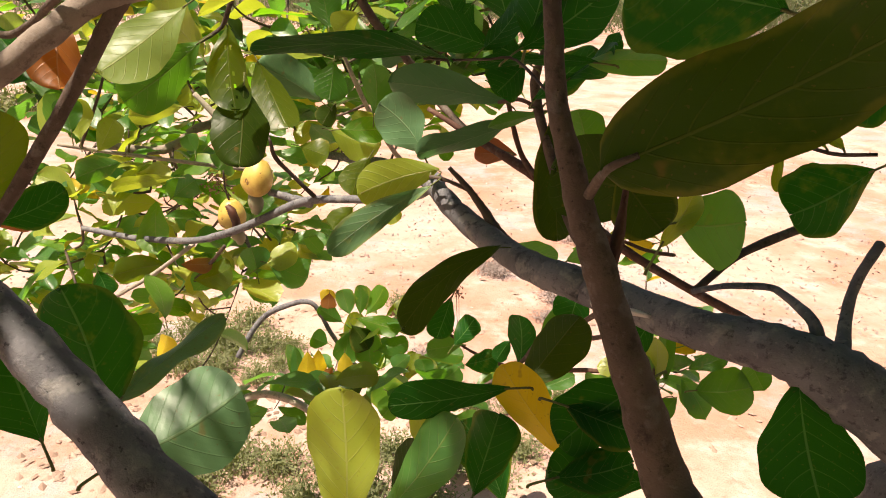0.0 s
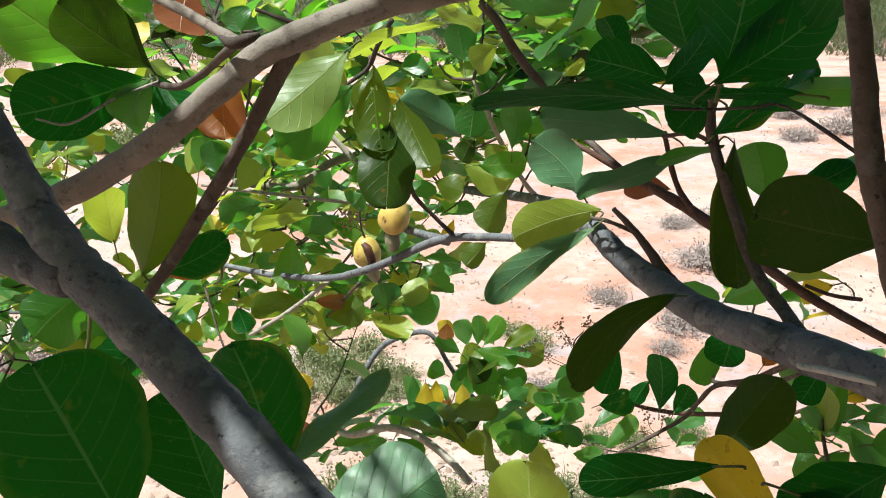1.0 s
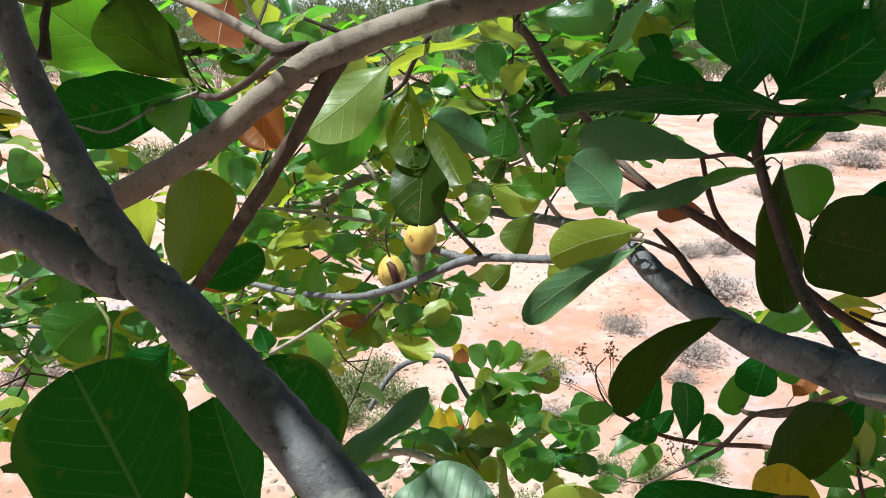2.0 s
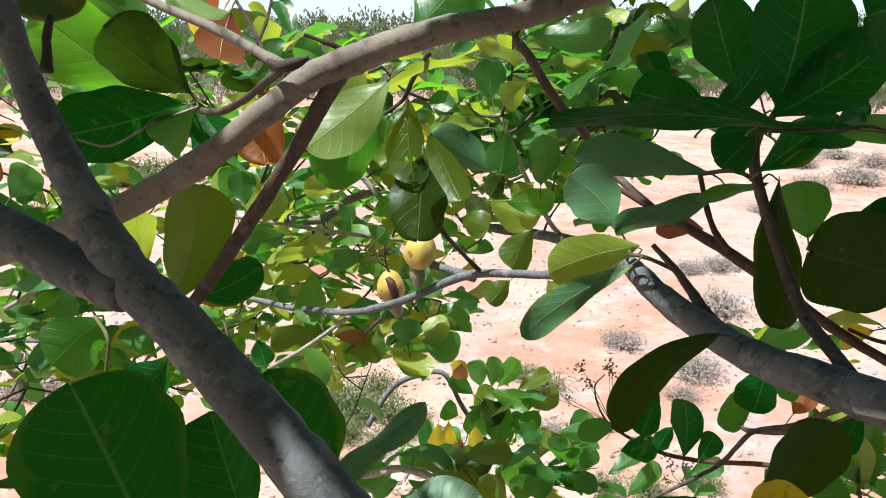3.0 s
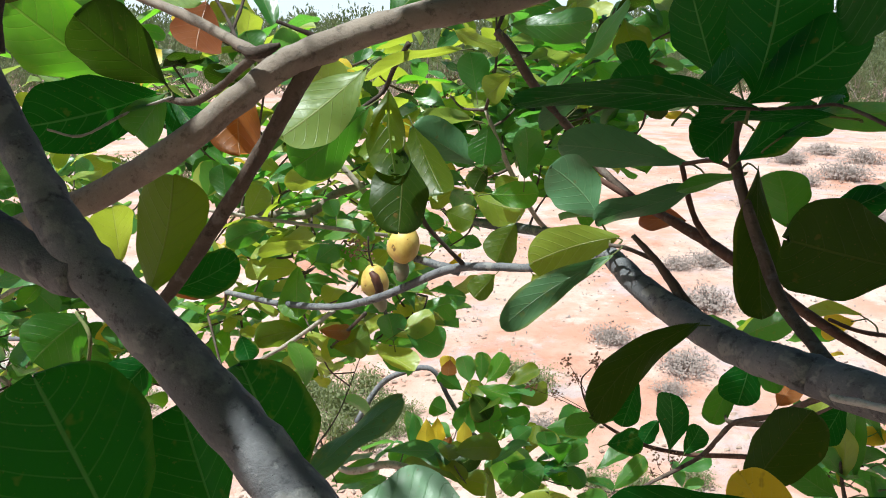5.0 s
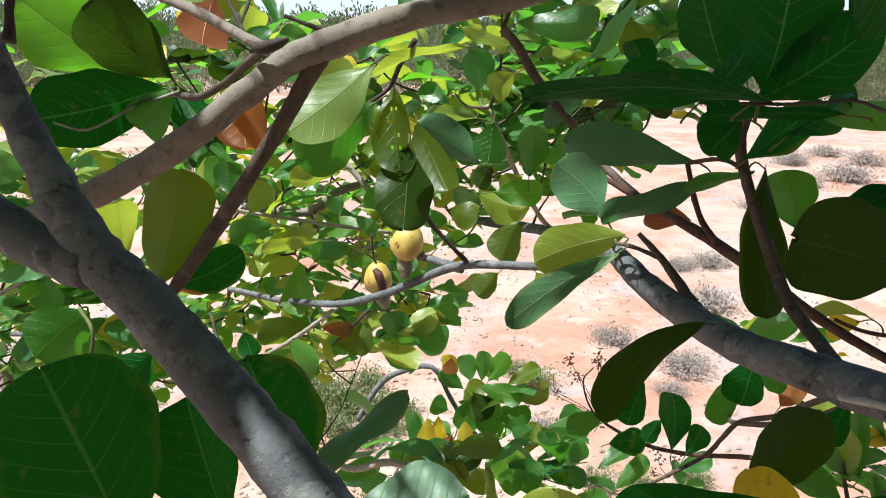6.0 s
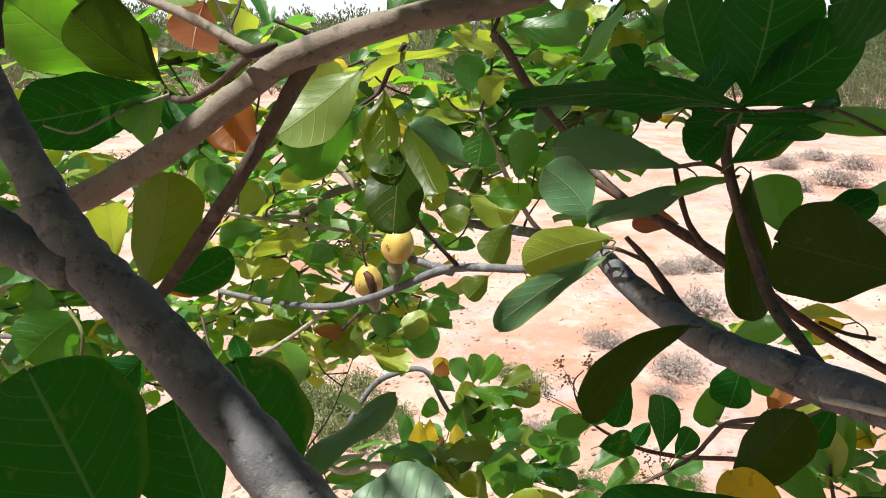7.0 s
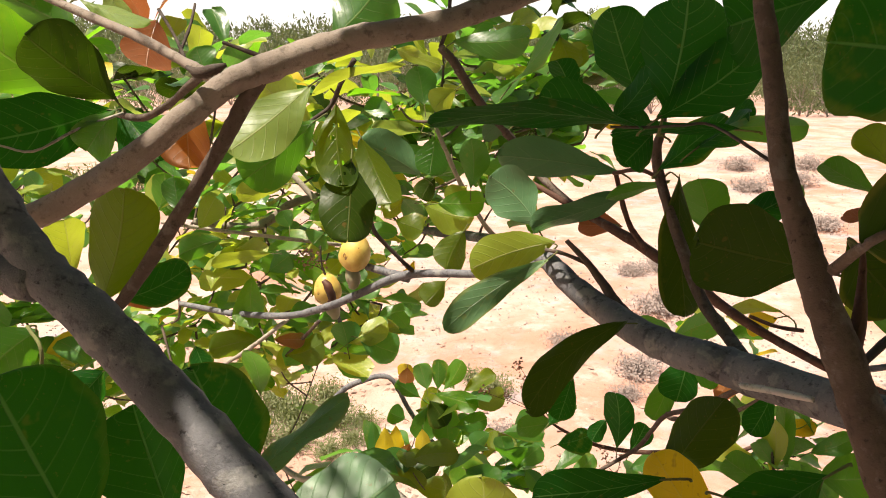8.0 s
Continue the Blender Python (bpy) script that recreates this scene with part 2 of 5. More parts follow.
# ---- mesh helpers ----
def mesh_of(name, verts, faces, mats, uvs=None, face_mats=None, smooth=True):
    me = bpy.data.meshes.new(name)
    me.from_pydata(verts, [], faces)
    for m in mats:
        me.materials.append(m)
    if uvs is not None:
        layer = me.uv_layers.new(name="UVMap")
        loops = np.empty(len(me.loops), dtype=np.int32)
        me.loops.foreach_get("vertex_index", loops)
        layer.data.foreach_set("uv", np.asarray(uvs, dtype=np.float32)[loops].ravel())
    if face_mats is not None:
        me.polygons.foreach_set("material_index", face_mats)
    me.polygons.foreach_set("use_smooth", [smooth] * len(me.polygons))
    me.update()
    return me


def child(name, me, parent, at=(0, 0, 0), label=""):
    ob = new(name, me)
    ob.parent = parent
    ob.location = Vector(at) - (Vector(parent.location) if parent.parent is None else Vector(parent.parent.location) + Vector(parent.location))
    return tagged(ob, label) if label else ob


def spline(points, steps):
    """Catmull-Rom points with radius through the given (x, y, z, r)."""
    p = np.array([2 * np.array(points[0]) - points[1], *points, 2 * np.array(points[-1]) - points[-2]], dtype=float)
    out = []
    for i in range(1, len(p) - 2):
        for k in range(steps):
            t = k / steps
            a, b, c, d = p[i - 1], p[i], p[i + 1], p[i + 2]
            out.append(0.5 * (2 * b + (c - a) * t + (2 * a - 5 * b + 4 * c - d) * t * t + (3 * b - a - 3 * c + d) * t ** 3))
    out.append(p[-2])
    out = np.array(out)
    out[:, 3] = np.maximum(out[:, 3], 0.0006)
    return out


def tube(points, steps=5, sides=10, rough=0.06, seed=0.0):
    """Vertices and faces of a bark-covered tube with swellings, closed at both ends."""
    pts = spline(points, steps)
    verts, faces = [], []
    up = Vector((0.13, 0.21, 0.97))
    n = len(pts)
    for i, q in enumerate(pts):
        ahead = Vector(pts[min(i + 1, n - 1)][:3] - pts[max(i - 1, 0)][:3]).normalized()
        side = ahead.cross(up).normalized()
        up = side.cross(ahead).normalized()
        r = q[3]
        c = Vector(q[:3])
        for k in range(sides):
            a = 2 * math.pi * k / sides
            way = side * math.cos(a) + up * math.sin(a)
            bump = 1 + rough * 2.0 * noise.noise((c + way * r) * (0.45 / max(r, 0.004)) + Vector((seed, 0, 0)))
            bump += rough * 0.8 * noise.noise((c + way * r) * (1.6 / max(r, 0.004)) + Vector((0, seed, 0)))
            verts.append(c + way * r * bump)
    for i in range(n - 1):
        for k in range(sides):
            a, b = i * sides + k, i * sides + (k + 1) % sides
            faces.append((a, b, b + sides, a + sides))
    first, last = len(verts), len(verts) + 1
    verts += [Vector(pts[0][:3]), Vector(pts[-1][:3])]
    for k in range(sides):
        faces.append((first, (k + 1) % sides, k))
        faces.append((last, (n - 1) * sides + k, (n - 1) * sides + (k + 1) % sides))
    return verts, faces


# ---- ground ----
def ground_height(x, y):
    r = math.hypot(x, y)
    fade = max(0.0, 1 - r / 90)
    return fade * (0.05 * noise.noise(Vector((x * 0.35, y * 0.35, 3))) + 0.018 * noise.noise(Vector((x * 1.7, y * 1.7, 7))))


def build_ground():
    """One sheet: fine rings near the camera, wide ones out to the horizon."""
    verts, faces = [(0, 0, ground_height(0, 0))], []
    radii = [0.25 * 1.0405 ** i for i in range(230)]
    sides = 150
    for r in radii:
        for k in range(sides):
            a = 2 * math.pi * k / sides
            x, y = r * math.sin(a), r * math.cos(a)
            verts.append((x, y, ground_height(x, y)))
    for k in range(sides):
        faces.append((0, 1 + (k + 1) % sides, 1 + k))
    for i in range(len(radii) - 1):
        for k in range(sides):
            a, b = 1 + i * sides + k, 1 + i * sides + (k + 1) % sides
            faces.append((a, b, b + sides, a + sides))
    return tagged(new("ground", mesh_of("ground", verts, faces, [soil])), "bare red sandy soil with pale patches", "ground", kind="structure")


ground = build_ground()


def tuft(x, y, size, mat, label, blades=200, category="grass tuft", group=""):
    """A low tuft of thin bent stems with small leaves."""
    rng = random.Random(int(x * 977 + y * 3571))
    verts, faces = [], []
    z0 = ground_height(x, y)
    for _ in range(blades):
        a, lean = rng.uniform(0, 2 * math.pi), rng.uniform(0.15, 1.0)
        h = size * rng.uniform(0.35, 0.8) * (1.1 - 0.5 * lean) * (0.55 if mat is dry_grass else 0.75)
        root = Vector((rng.gauss(0, size * 0.16), rng.gauss(0, size * 0.16), -0.004))
        out = Vector((math.cos(a), math.sin(a), 0))
        w = size * (0.0045 if mat is dry_grass else 0.007)
        side = Vector((-out.y, out.x, 0)) * w
        tip = root + out * size * lean * 0.55 + Vector((0, 0, h))
        mids = root.lerp(tip, 0.5) + Vector((0, 0, h * 0.18))
        i = len(verts)
        verts += [root - side, root + side, mids + side, mids - side, tip]
        faces += [(i, i + 1, i + 2, i + 3), (i + 3, i + 2, i + 4)]
        for _k in range(4):
            c = root.lerp(tip, rng.uniform(0.35, 1.0)) + Vector((rng.gauss(0, 1), rng.gauss(0, 1), rng.gauss(0, 0.6))) * size * 0.05
            d1 = Vector((rng.gauss(0, 1), rng.gauss(0, 1), rng.gauss(0, 1))).normalized() * size * rng.uniform(0.02, 0.05)
            d2 = d1.orthogonal().normalized() * size * 0.018
            i = len(verts)
            verts += [c - d1, c + d2, c + d1, c - d2]
            faces.append((i, i + 1, i + 2, i + 3))
    ob = new("dry_tuft" if mat is dry_grass else "weed", mesh_of("tuft", verts, faces, [mat], smooth=False))
    ob.location = (x, y, z0)
    return tagged(ob, label, category, group)


tuft(-0.22, 2.98, 0.29, weed_green, "low green weed on the soil", 130, "weed", "green weeds")
tuft(0.04, 2.90, 0.28, weed_green, "low green weed on the soil", 130, "weed", "green weeds")
tuft(0.31, 3.02, 0.29, weed_green, "low green weed on the soil", 130, "weed", "green weeds")
tuft(0.56, 2.94, 0.31, weed_green, "low green weed on the soil", 130, "weed", "green weeds")
tuft(-0.44, 3.07, 0.30, weed_green, "low green weed on the soil", 130, "weed", "green weeds")
tuft(0.74, 2.82, 0.28, weed_green, "low green weed on the soil", 130, "weed", "green weeds")
tuft(0.18, 2.68, 0.31, weed_green, "low green weed on the soil", 130, "weed", "green weeds")
tuft(0.42, 2.61, 0.31, weed_green, "low green weed on the soil", 130, "weed", "green weeds")
tuft(-0.11, 2.68, 0.31, weed_green, "low green weed on the soil", 130, "weed", "green weeds")
tuft(-0.58, 2.90, 0.28, weed_green, "low green weed on the soil", 130, "weed", "green weeds")
tuft(0.96, 2.98, 0.24, weed_green, "low green weed on the soil", 130, "weed", "green weeds")
tuft(1.33, 5.40, 0.33, dry_grass, "grey dry tuft of thin stems on red soil", group="dry tufts")
tuft(1.74, 4.87, 0.38, dry_grass, "grey dry tuft of thin stems on red soil", group="dry tufts")
tuft(2.33, 6.19, 0.50, dry_grass, "grey dry tuft of thin stems on red soil", group="dry tufts")
tuft(2.82, 7.53, 0.45, dry_grass, "grey dry tuft of thin stems on red soil", group="dry tufts")
tuft(2.46, 7.42, 0.35, dry_grass, "grey dry tuft of thin stems on red soil", group="dry tufts")
tuft(6.16, 12.54, 0.68, dry_grass, "grey dry tuft of thin stems on red soil", group="dry tufts")
tuft(7.25, 13.12, 0.91, dry_grass, "grey dry tuft of thin stems on red soil", group="dry tufts")
tuft(7.19, 15.23, 0.82, dry_grass, "grey dry tuft of thin stems on red soil", group="dry tufts")
tuft(8.71, 15.23, 0.82, dry_grass, "grey dry tuft of thin stems on red soil", group="dry tufts")
tuft(4.60, 10.63, 0.50, dry_grass, "grey dry tuft of thin stems on red soil", group="dry tufts")
tuft(8.55, 16.55, 0.76, dry_grass, "grey dry tuft of thin stems on red soil", group="dry tufts")
tuft(5.79, 9.52, 0.60, dry_grass, "grey dry tuft of thin stems on red soil", group="dry tufts")
tuft(0.64, 4.60, 0.29, weed_green, "low green weed on the soil", 130, "weed", "green weeds")
tuft(0.52, 4.78, 0.22, weed_green, "low green weed on the soil", 130, "weed", "green weeds")
tuft(-0.58, 4.23, 0.39, weed_green, "low green weed on the soil", 130, "weed", "green weeds")
tuft(-0.84, 4.51, 0.34, weed_green, "low green weed on the soil", 130, "weed", "green weeds")
tuft(-0.51, 4.60, 0.31, weed_green, "low green weed on the soil", 130, "weed", "green weeds")
tuft(-0.62, 3.98, 0.27, weed_green, "low green weed on the soil", 130, "weed", "green weeds")
tuft(-0.41, 3.85, 0.23, weed_green, "low green weed on the soil", 130, "weed", "green weeds")
tuft(-0.84, 4.05, 0.31, weed_green, "low green weed on the soil", 130, "weed", "green weeds")
tuft(-1.02, 4.27, 0.29, weed_green, "low green weed on the soil", 130, "weed", "green weeds")
tuft(-0.23, 4.20, 0.21, weed_green, "low green weed on the soil", 130, "weed", "green weeds")
tuft(-1.18, 4.05, 0.27, weed_green, "low green weed on the soil", 130, "weed", "green weeds")
tuft(-0.37, 4.23, 0.28, weed_green, "low green weed on the soil", 130, "weed", "green weeds")
tuft(-0.71, 4.35, 0.33, weed_green, "low green weed on the soil", 130, "weed", "green weeds")
tuft(-0.28, 3.98, 0.20, weed_green, "low green weed on the soil", 130, "weed", "green weeds")
tuft(-5.17, 12.54, 1.07, weed_green, "low green weed on the soil", 130, "weed", "green weeds")
tuft(-5.66, 12.54, 0.87, weed_green, "low green weed on the soil", 130, "weed", "green weeds")
tuft(-4.80, 13.12, 0.91, weed_green, "low green weed on the soil", 130, "weed", "green weeds")
tuft(-5.25, 9.52, 0.67, weed_green, "low green weed on the soil", 130, "weed", "green weeds")
tuft(-2.84, 4.51, 0.38, dry_grass, "grey dry tuft of thin stems on red soil", group="dry tufts")
tuft(-2.97, 4.97, 0.33, weed_green, "low green weed on the soil", 130, "weed", "green weeds")
tuft(1.53, 4.51, 0.23, dry_grass, "grey dry tuft of thin stems on red soil", group="dry tufts")
tuft(0.59, 3.98, 0.24, dry_grass, "grey dry tuft of thin stems on red soil", group="dry tufts")
tuft(1.02, 3.39, 0.23, weed_green, "low green weed on the soil", 130, "weed", "green weeds")
tuft(1.33, 3.45, 0.21, weed_green, "low green weed on the soil", 130, "weed", "green weeds")
tuft(0.81, 3.39, 0.21, weed_green, "low green weed on the soil", 130, "weed", "green weeds")
tuft(-1.94, 4.35, 0.29, weed_green, "low green weed on the soil", 130, "weed", "green weeds")


def scatter(name, mat, label, category, count, seed, region, size, flat):
    """Litter that nobody could count: small bent flakes or chips lying on the soil."""
    rng = random.Random(seed)
    verts, faces = [], []
    for _ in range(count):
        x, y = region(rng)
        s = size * rng.uniform(0.5, 1.5)
        a = rng.uniform(0, 6.28)
        z = ground_height(x, y)
        d, e = Vector((math.cos(a), math.sin(a), rng.uniform(-flat, flat))), Vector((-math.sin(a), math.cos(a), rng.uniform(-flat, flat)))
        c = Vector((x, y, z + s * 0.12))
        i = len(verts)
        verts += [c - d * s, c - e * s * 0.6, c + d * s, c + e * s * 0.6, c + Vector((0, 0, s * 0.3))]
        faces += [(i, i + 1, i + 4), (i + 1, i + 2, i + 4), (i + 2, i + 3, i + 4), (i + 3, i, i + 4)]
    return tagged(new(name, mesh_of(name, verts, faces, [mat], smooth=False)), label, category, kind="stuff")


scatter("leaf_litter", litter_brown, "dry brown fallen leaves and twigs on the soil", "leaf litter", 1500, 5,
        lambda r: (r.gauss(-0.4, 1.1), r.gauss(3.4, 0.9)), 0.024, 0.35)
patch_rng = random.Random(77)
patches = [(d * math.sin(a), d * math.cos(a), 0.045 * d + 0.12) for d, a in
           ((5.2 * 1.045 ** patch_rng.uniform(0, 48), patch_rng.uniform(-0.62, 0.72)) for _ in range(70))]


def in_patch(r):
    x, y, s = r.choice(patches)
    return x + r.gauss(0, s * 1.5), y + r.gauss(0, s)


scatter("dry_stubble", dry_grass, "low grey dry grass stubble in patches", "dry grass", 9000, 6, in_patch, 0.015, 1.2)
scatter("pebbles", stone_pale, "small pale stones scattered on the soil", "pebbles", 500, 8,
        lambda r: (r.uniform(-6, 7), r.uniform(3, 16)), 0.014, 0.2)


def build_scrub():
    """The belt of thorny scrub that closes the view all round."""
    rng = random.Random(21)
    verts, faces, fm = [], [], []
    for ring, (near, far, count, low, high) in enumerate(((34, 44, 130, 1.6, 2.9), (45, 60, 230, 3.0, 4.8), (62, 85, 200, 4.2, 6.2))):
        for _ in range(count):
            a = rng.uniform(-0.8, 0.8) if rng.random() < 0.75 else rng.uniform(-math.pi, math.pi)
            front = abs(a) < 0.75
            d = rng.uniform(near, far)
            x, y = d * math.sin(a), d * math.cos(a)
            h = rng.uniform(low, high)
            wide = h * rng.uniform(0.8, 1.3)
            for _k in range(7):
                top = Vector((x + rng.gauss(0, wide * 0.35), y + rng.gauss(0, wide * 0.35), h * rng.uniform(0.6, 1.0)))
                i = len(verts)
                side = Vector((0.035, 0.02, 0))
                verts += [Vector((x, y, 0)) - side, Vector((x, y, 0)) + side, top]
                faces.append((i, i + 1, i + 2))
                fm.append(1)
            clumps = [(rng.gauss(0, wide * 0.36), rng.gauss(0, wide * 0.36), h * rng.uniform(0.12, 0.95)) for _c in range(22)]
            for _k in range(900 if front else 50):
                cx, cy, cz = rng.choice(clumps)
                s = 0.030 * h * rng.uniform(0.5, 1.5) * (1 if front else 2.0)
                c = Vector((x + cx + rng.gauss(0, h * 0.075), y + cy + rng.gauss(0, h * 0.075), max(0.05, cz + rng.gauss(0, h * 0.055))))
                d1 = Vector((rng.gauss(0, 0.6), rng.gauss(0, 0.6), 1.0 + rng.gauss(0, 0.5))).normalized()
                d2 = Vector((-d1.z + rng.gauss(0, 0.3), rng.gauss(0, 0.5), d1.x)).normalized() * s * 0.3
                i = len(verts)
                verts += [c - d1 * s, c + d2, c + d1 * s, c - d2]
                faces.append((i, i + 1, i + 2, i + 3))
                fm.append(0)
    me = mesh_of("scrub_belt", verts, faces, [scrub_green, dry_grass], face_mats=fm, smooth=False)
    return tagged(new("scrub_belt", me), "grey-green thorn scrub along the edge of the clearing", "scrub", kind="stuff")


build_scrub()

def build_backdrop():
    """A far strip of bright hazy sky behind the scrub."""
    n = Nodes("hazy_bright_sky")
    tex = n.t.nodes.new("ShaderNodeTexCoord").outputs["Object"]
    z = n.add("ShaderNodeSeparateXYZ", Vector=tex).outputs[2]
    em = n.t.nodes.new("ShaderNodeEmission")
    n.set(em, "Color", n.mix(n.ramp(z, 0.0, 110.0), rgb(0.90, 0.94, 0.96), rgb(0.66, 0.80, 0.97)))
    n.set(em, "Strength", 0.64)
    n.t.links.new(em.outputs[0], n.out.inputs["Surface"])
    verts, faces = [], []
    for k in range(41):
        a = radians(-60 + 3 * k)
        verts += [(420 * math.sin(a), 420 * math.cos(a), -1), (420 * math.sin(a), 420 * math.cos(a), 110)]
    for k in range(40):
        faces.append((2 * k, 2 * k + 2, 2 * k + 3, 2 * k + 1))
    return tagged(new("backdrop", mesh_of("backdrop", verts, faces, [n.m])), "bright hazy sky low over the horizon", "sky", kind="structure")


build_backdrop()

# ---- the cashew tree ----
tree = tagged(new("cashew_tree"), "spreading cashew tree with grey bark and leathery oval leaves", "tree")
tree.location = (0.95, 0.1, 0.0)
skeleton_points = []
leaf_seed = random.Random(4)


def limb(name, mat, points, sides=None):
    r = max(p[3] for p in points)
    sides = sides or (16 if r > 0.008 else 10 if r > 0.003 else 7)
    verts, faces = tube(points, 6 if r > 0.004 else 4, sides, 0.07 if r > 0.004 else 0.12, points[0][0] * 7)
    base = Vector(points[0][:3])
    ob = child(name, mesh_of(name, [v - base for v in verts], faces, [mat]), tree, base)
    for p in spline(points, 4):
        skeleton_points.append((Vector(p[:3]), p[3]))
    return ob


def blade(base, tip, width, roll, bend, seed, nu=11, nv=8, eaten=False, **shape):
    """Vertices (from the base), faces and uvs of one obovate leathery leaf."""
    rng = random.Random(seed)
    axis = Vector(tip) - Vector(base)
    length = axis.length
    axis.normalize()
    level = axis.cross(Vector((0, 0, 1))).normalized()
    over = level.cross(axis)
    a = radians(roll)
    across = level * math.cos(a) + over * math.sin(a)
    normal = across.cross(axis)
    fold, wave, notch = rng.uniform(0.04, 0.38), rng.uniform(0.015, 0.06), rng.uniform(0.0, 0.06)
    cup, bend = rng.uniform(-0.12, 0.2), bend + rng.uniform(-0.08, 0.1)
    lopsided = rng.uniform(-0.1, 0.1)
    ph, sway, twist = rng.uniform(0, 6.28), rng.uniform(-0.05, 0.05), rng.uniform(-0.2, 0.2)
    full = shape.get("full", rng.uniform(0.6, 0.7))
    neck = shape.get("neck", rng.uniform(0.8, 1.2))
    cup, twist = shape.get("cup", cup), shape.get("twist", twist)
    fold, sway = shape.get("fold", fold), shape.get("sway", sway)
    verts, uvs, faces = [], [], []
    for i in range(nu + 1):
        u = i / nu
        s = 0.5 - 0.5 * math.cos(math.pi * (0.06 + 0.94 * u)) if u > 0 else 0.0
        s = u * 0.35 + s * 0.65
        # widest past the middle, blunt tip
        if s < full:
            w = math.sin(0.5 * math.pi * s / full) ** neck
        else:
            w = math.sqrt(max(0.0, 1 - ((s - full) / (1 - full)) ** 2.9))
        w = max(w, 0.015) * width * 0.5
        spine = axis * (length * s) - normal * (bend * length * (s * s - 0.5 * s) * 1.6) + across * (sway * length * math.sin(math.pi * s))
        tw = twist * s
        for j in range(nv + 1):
            v = 2 * j / nv - 1
            edge = abs(v) ** 2
            lift = fold * abs(v) * w + cup * v * v * w + wave * length * edge * math.sin(ph + s * 9 + (2 if v > 0 else 0)) + tw * v * w
            back = notch * length * (1 - abs(v)) ** 2 if i == nu else 0
            ripple = 1 + 0.035 * math.sin(ph * 3 + s * 17 + v * 5) * edge + lopsided * v
            q = spine + across * (v * w * ripple) + normal * lift - axis * back
            verts.append(q)
            uvs.append((u, 0.5 + v * 0.5))
    for i in range(nu):
        for j in range(nv):
            k = i * (nv + 1) + j
            off = abs(j - nv * 0.5 + 0.5)
            if eaten and i > nu * 0.25 and ((i % 3 == 1 and 0.6 < off < 1.6 + 2.4 * noise.noise(Vector((i * 1.7, j * 0.3, 1))) and i < nu * 0.86) or (i > nu * 0.9 and off < nv * 0.22)):
                continue
            faces.append((k, k + 1, k + nv + 2, k + nv + 1))
    return verts, faces, uvs


leaf_count = 0


def leaf(base, tip, width, roll, mat, bend=0.1, stalk=True, eaten=False, **shape):
    global leaf_count
    leaf_count += 1
    verts, faces, uvs = blade(base, tip, width, roll, bend, leaf_count, 26 if eaten else 22 if Vector(base).y < 0.95 else 12, 16 if eaten else 14 if Vector(base).y < 0.95 else 8, eaten, **shape)
    ob = child("leaf", mesh_of("leaf", verts, faces, [mat], uvs), tree, base, LEAF_LABELS.get(mat, ""))
    if stalk:
        b = Vector(base)
        axis = (Vector(tip) - b).normalized()
        near, r = min(skeleton_points, key=lambda q: (q[0] - b).length)
        gap = (near - b).length
        end = near if gap < 0.05 else b - axis * 0.016 + Vector((0, 0, -0.004))
        rad = max(0.0009, min(0.0018, width * 0.018))
        m = b.lerp(end, 0.5) - axis * min(gap, 0.02) * 0.3
        v, f = tube([(*(b + axis * 0.004), rad * 0.8), (*m, rad), (*end, rad * 1.2)], 3, 6, 0.05, leaf_count)
        child("petiole", mesh_of("petiole", [q - b for q in v], f, [stalk_skin]), ob, base)
    return ob


LEAF_LABELS = {yellow: "yellowing leaf", orange: "dry orange leaf", brown: "dry brown leaf", lime: "lime-green leaf in a sunlit tint"}
stalk_skin = greenstem
loose = defaultdict(lambda: ([], [], []))


loose_wood = ([], [])


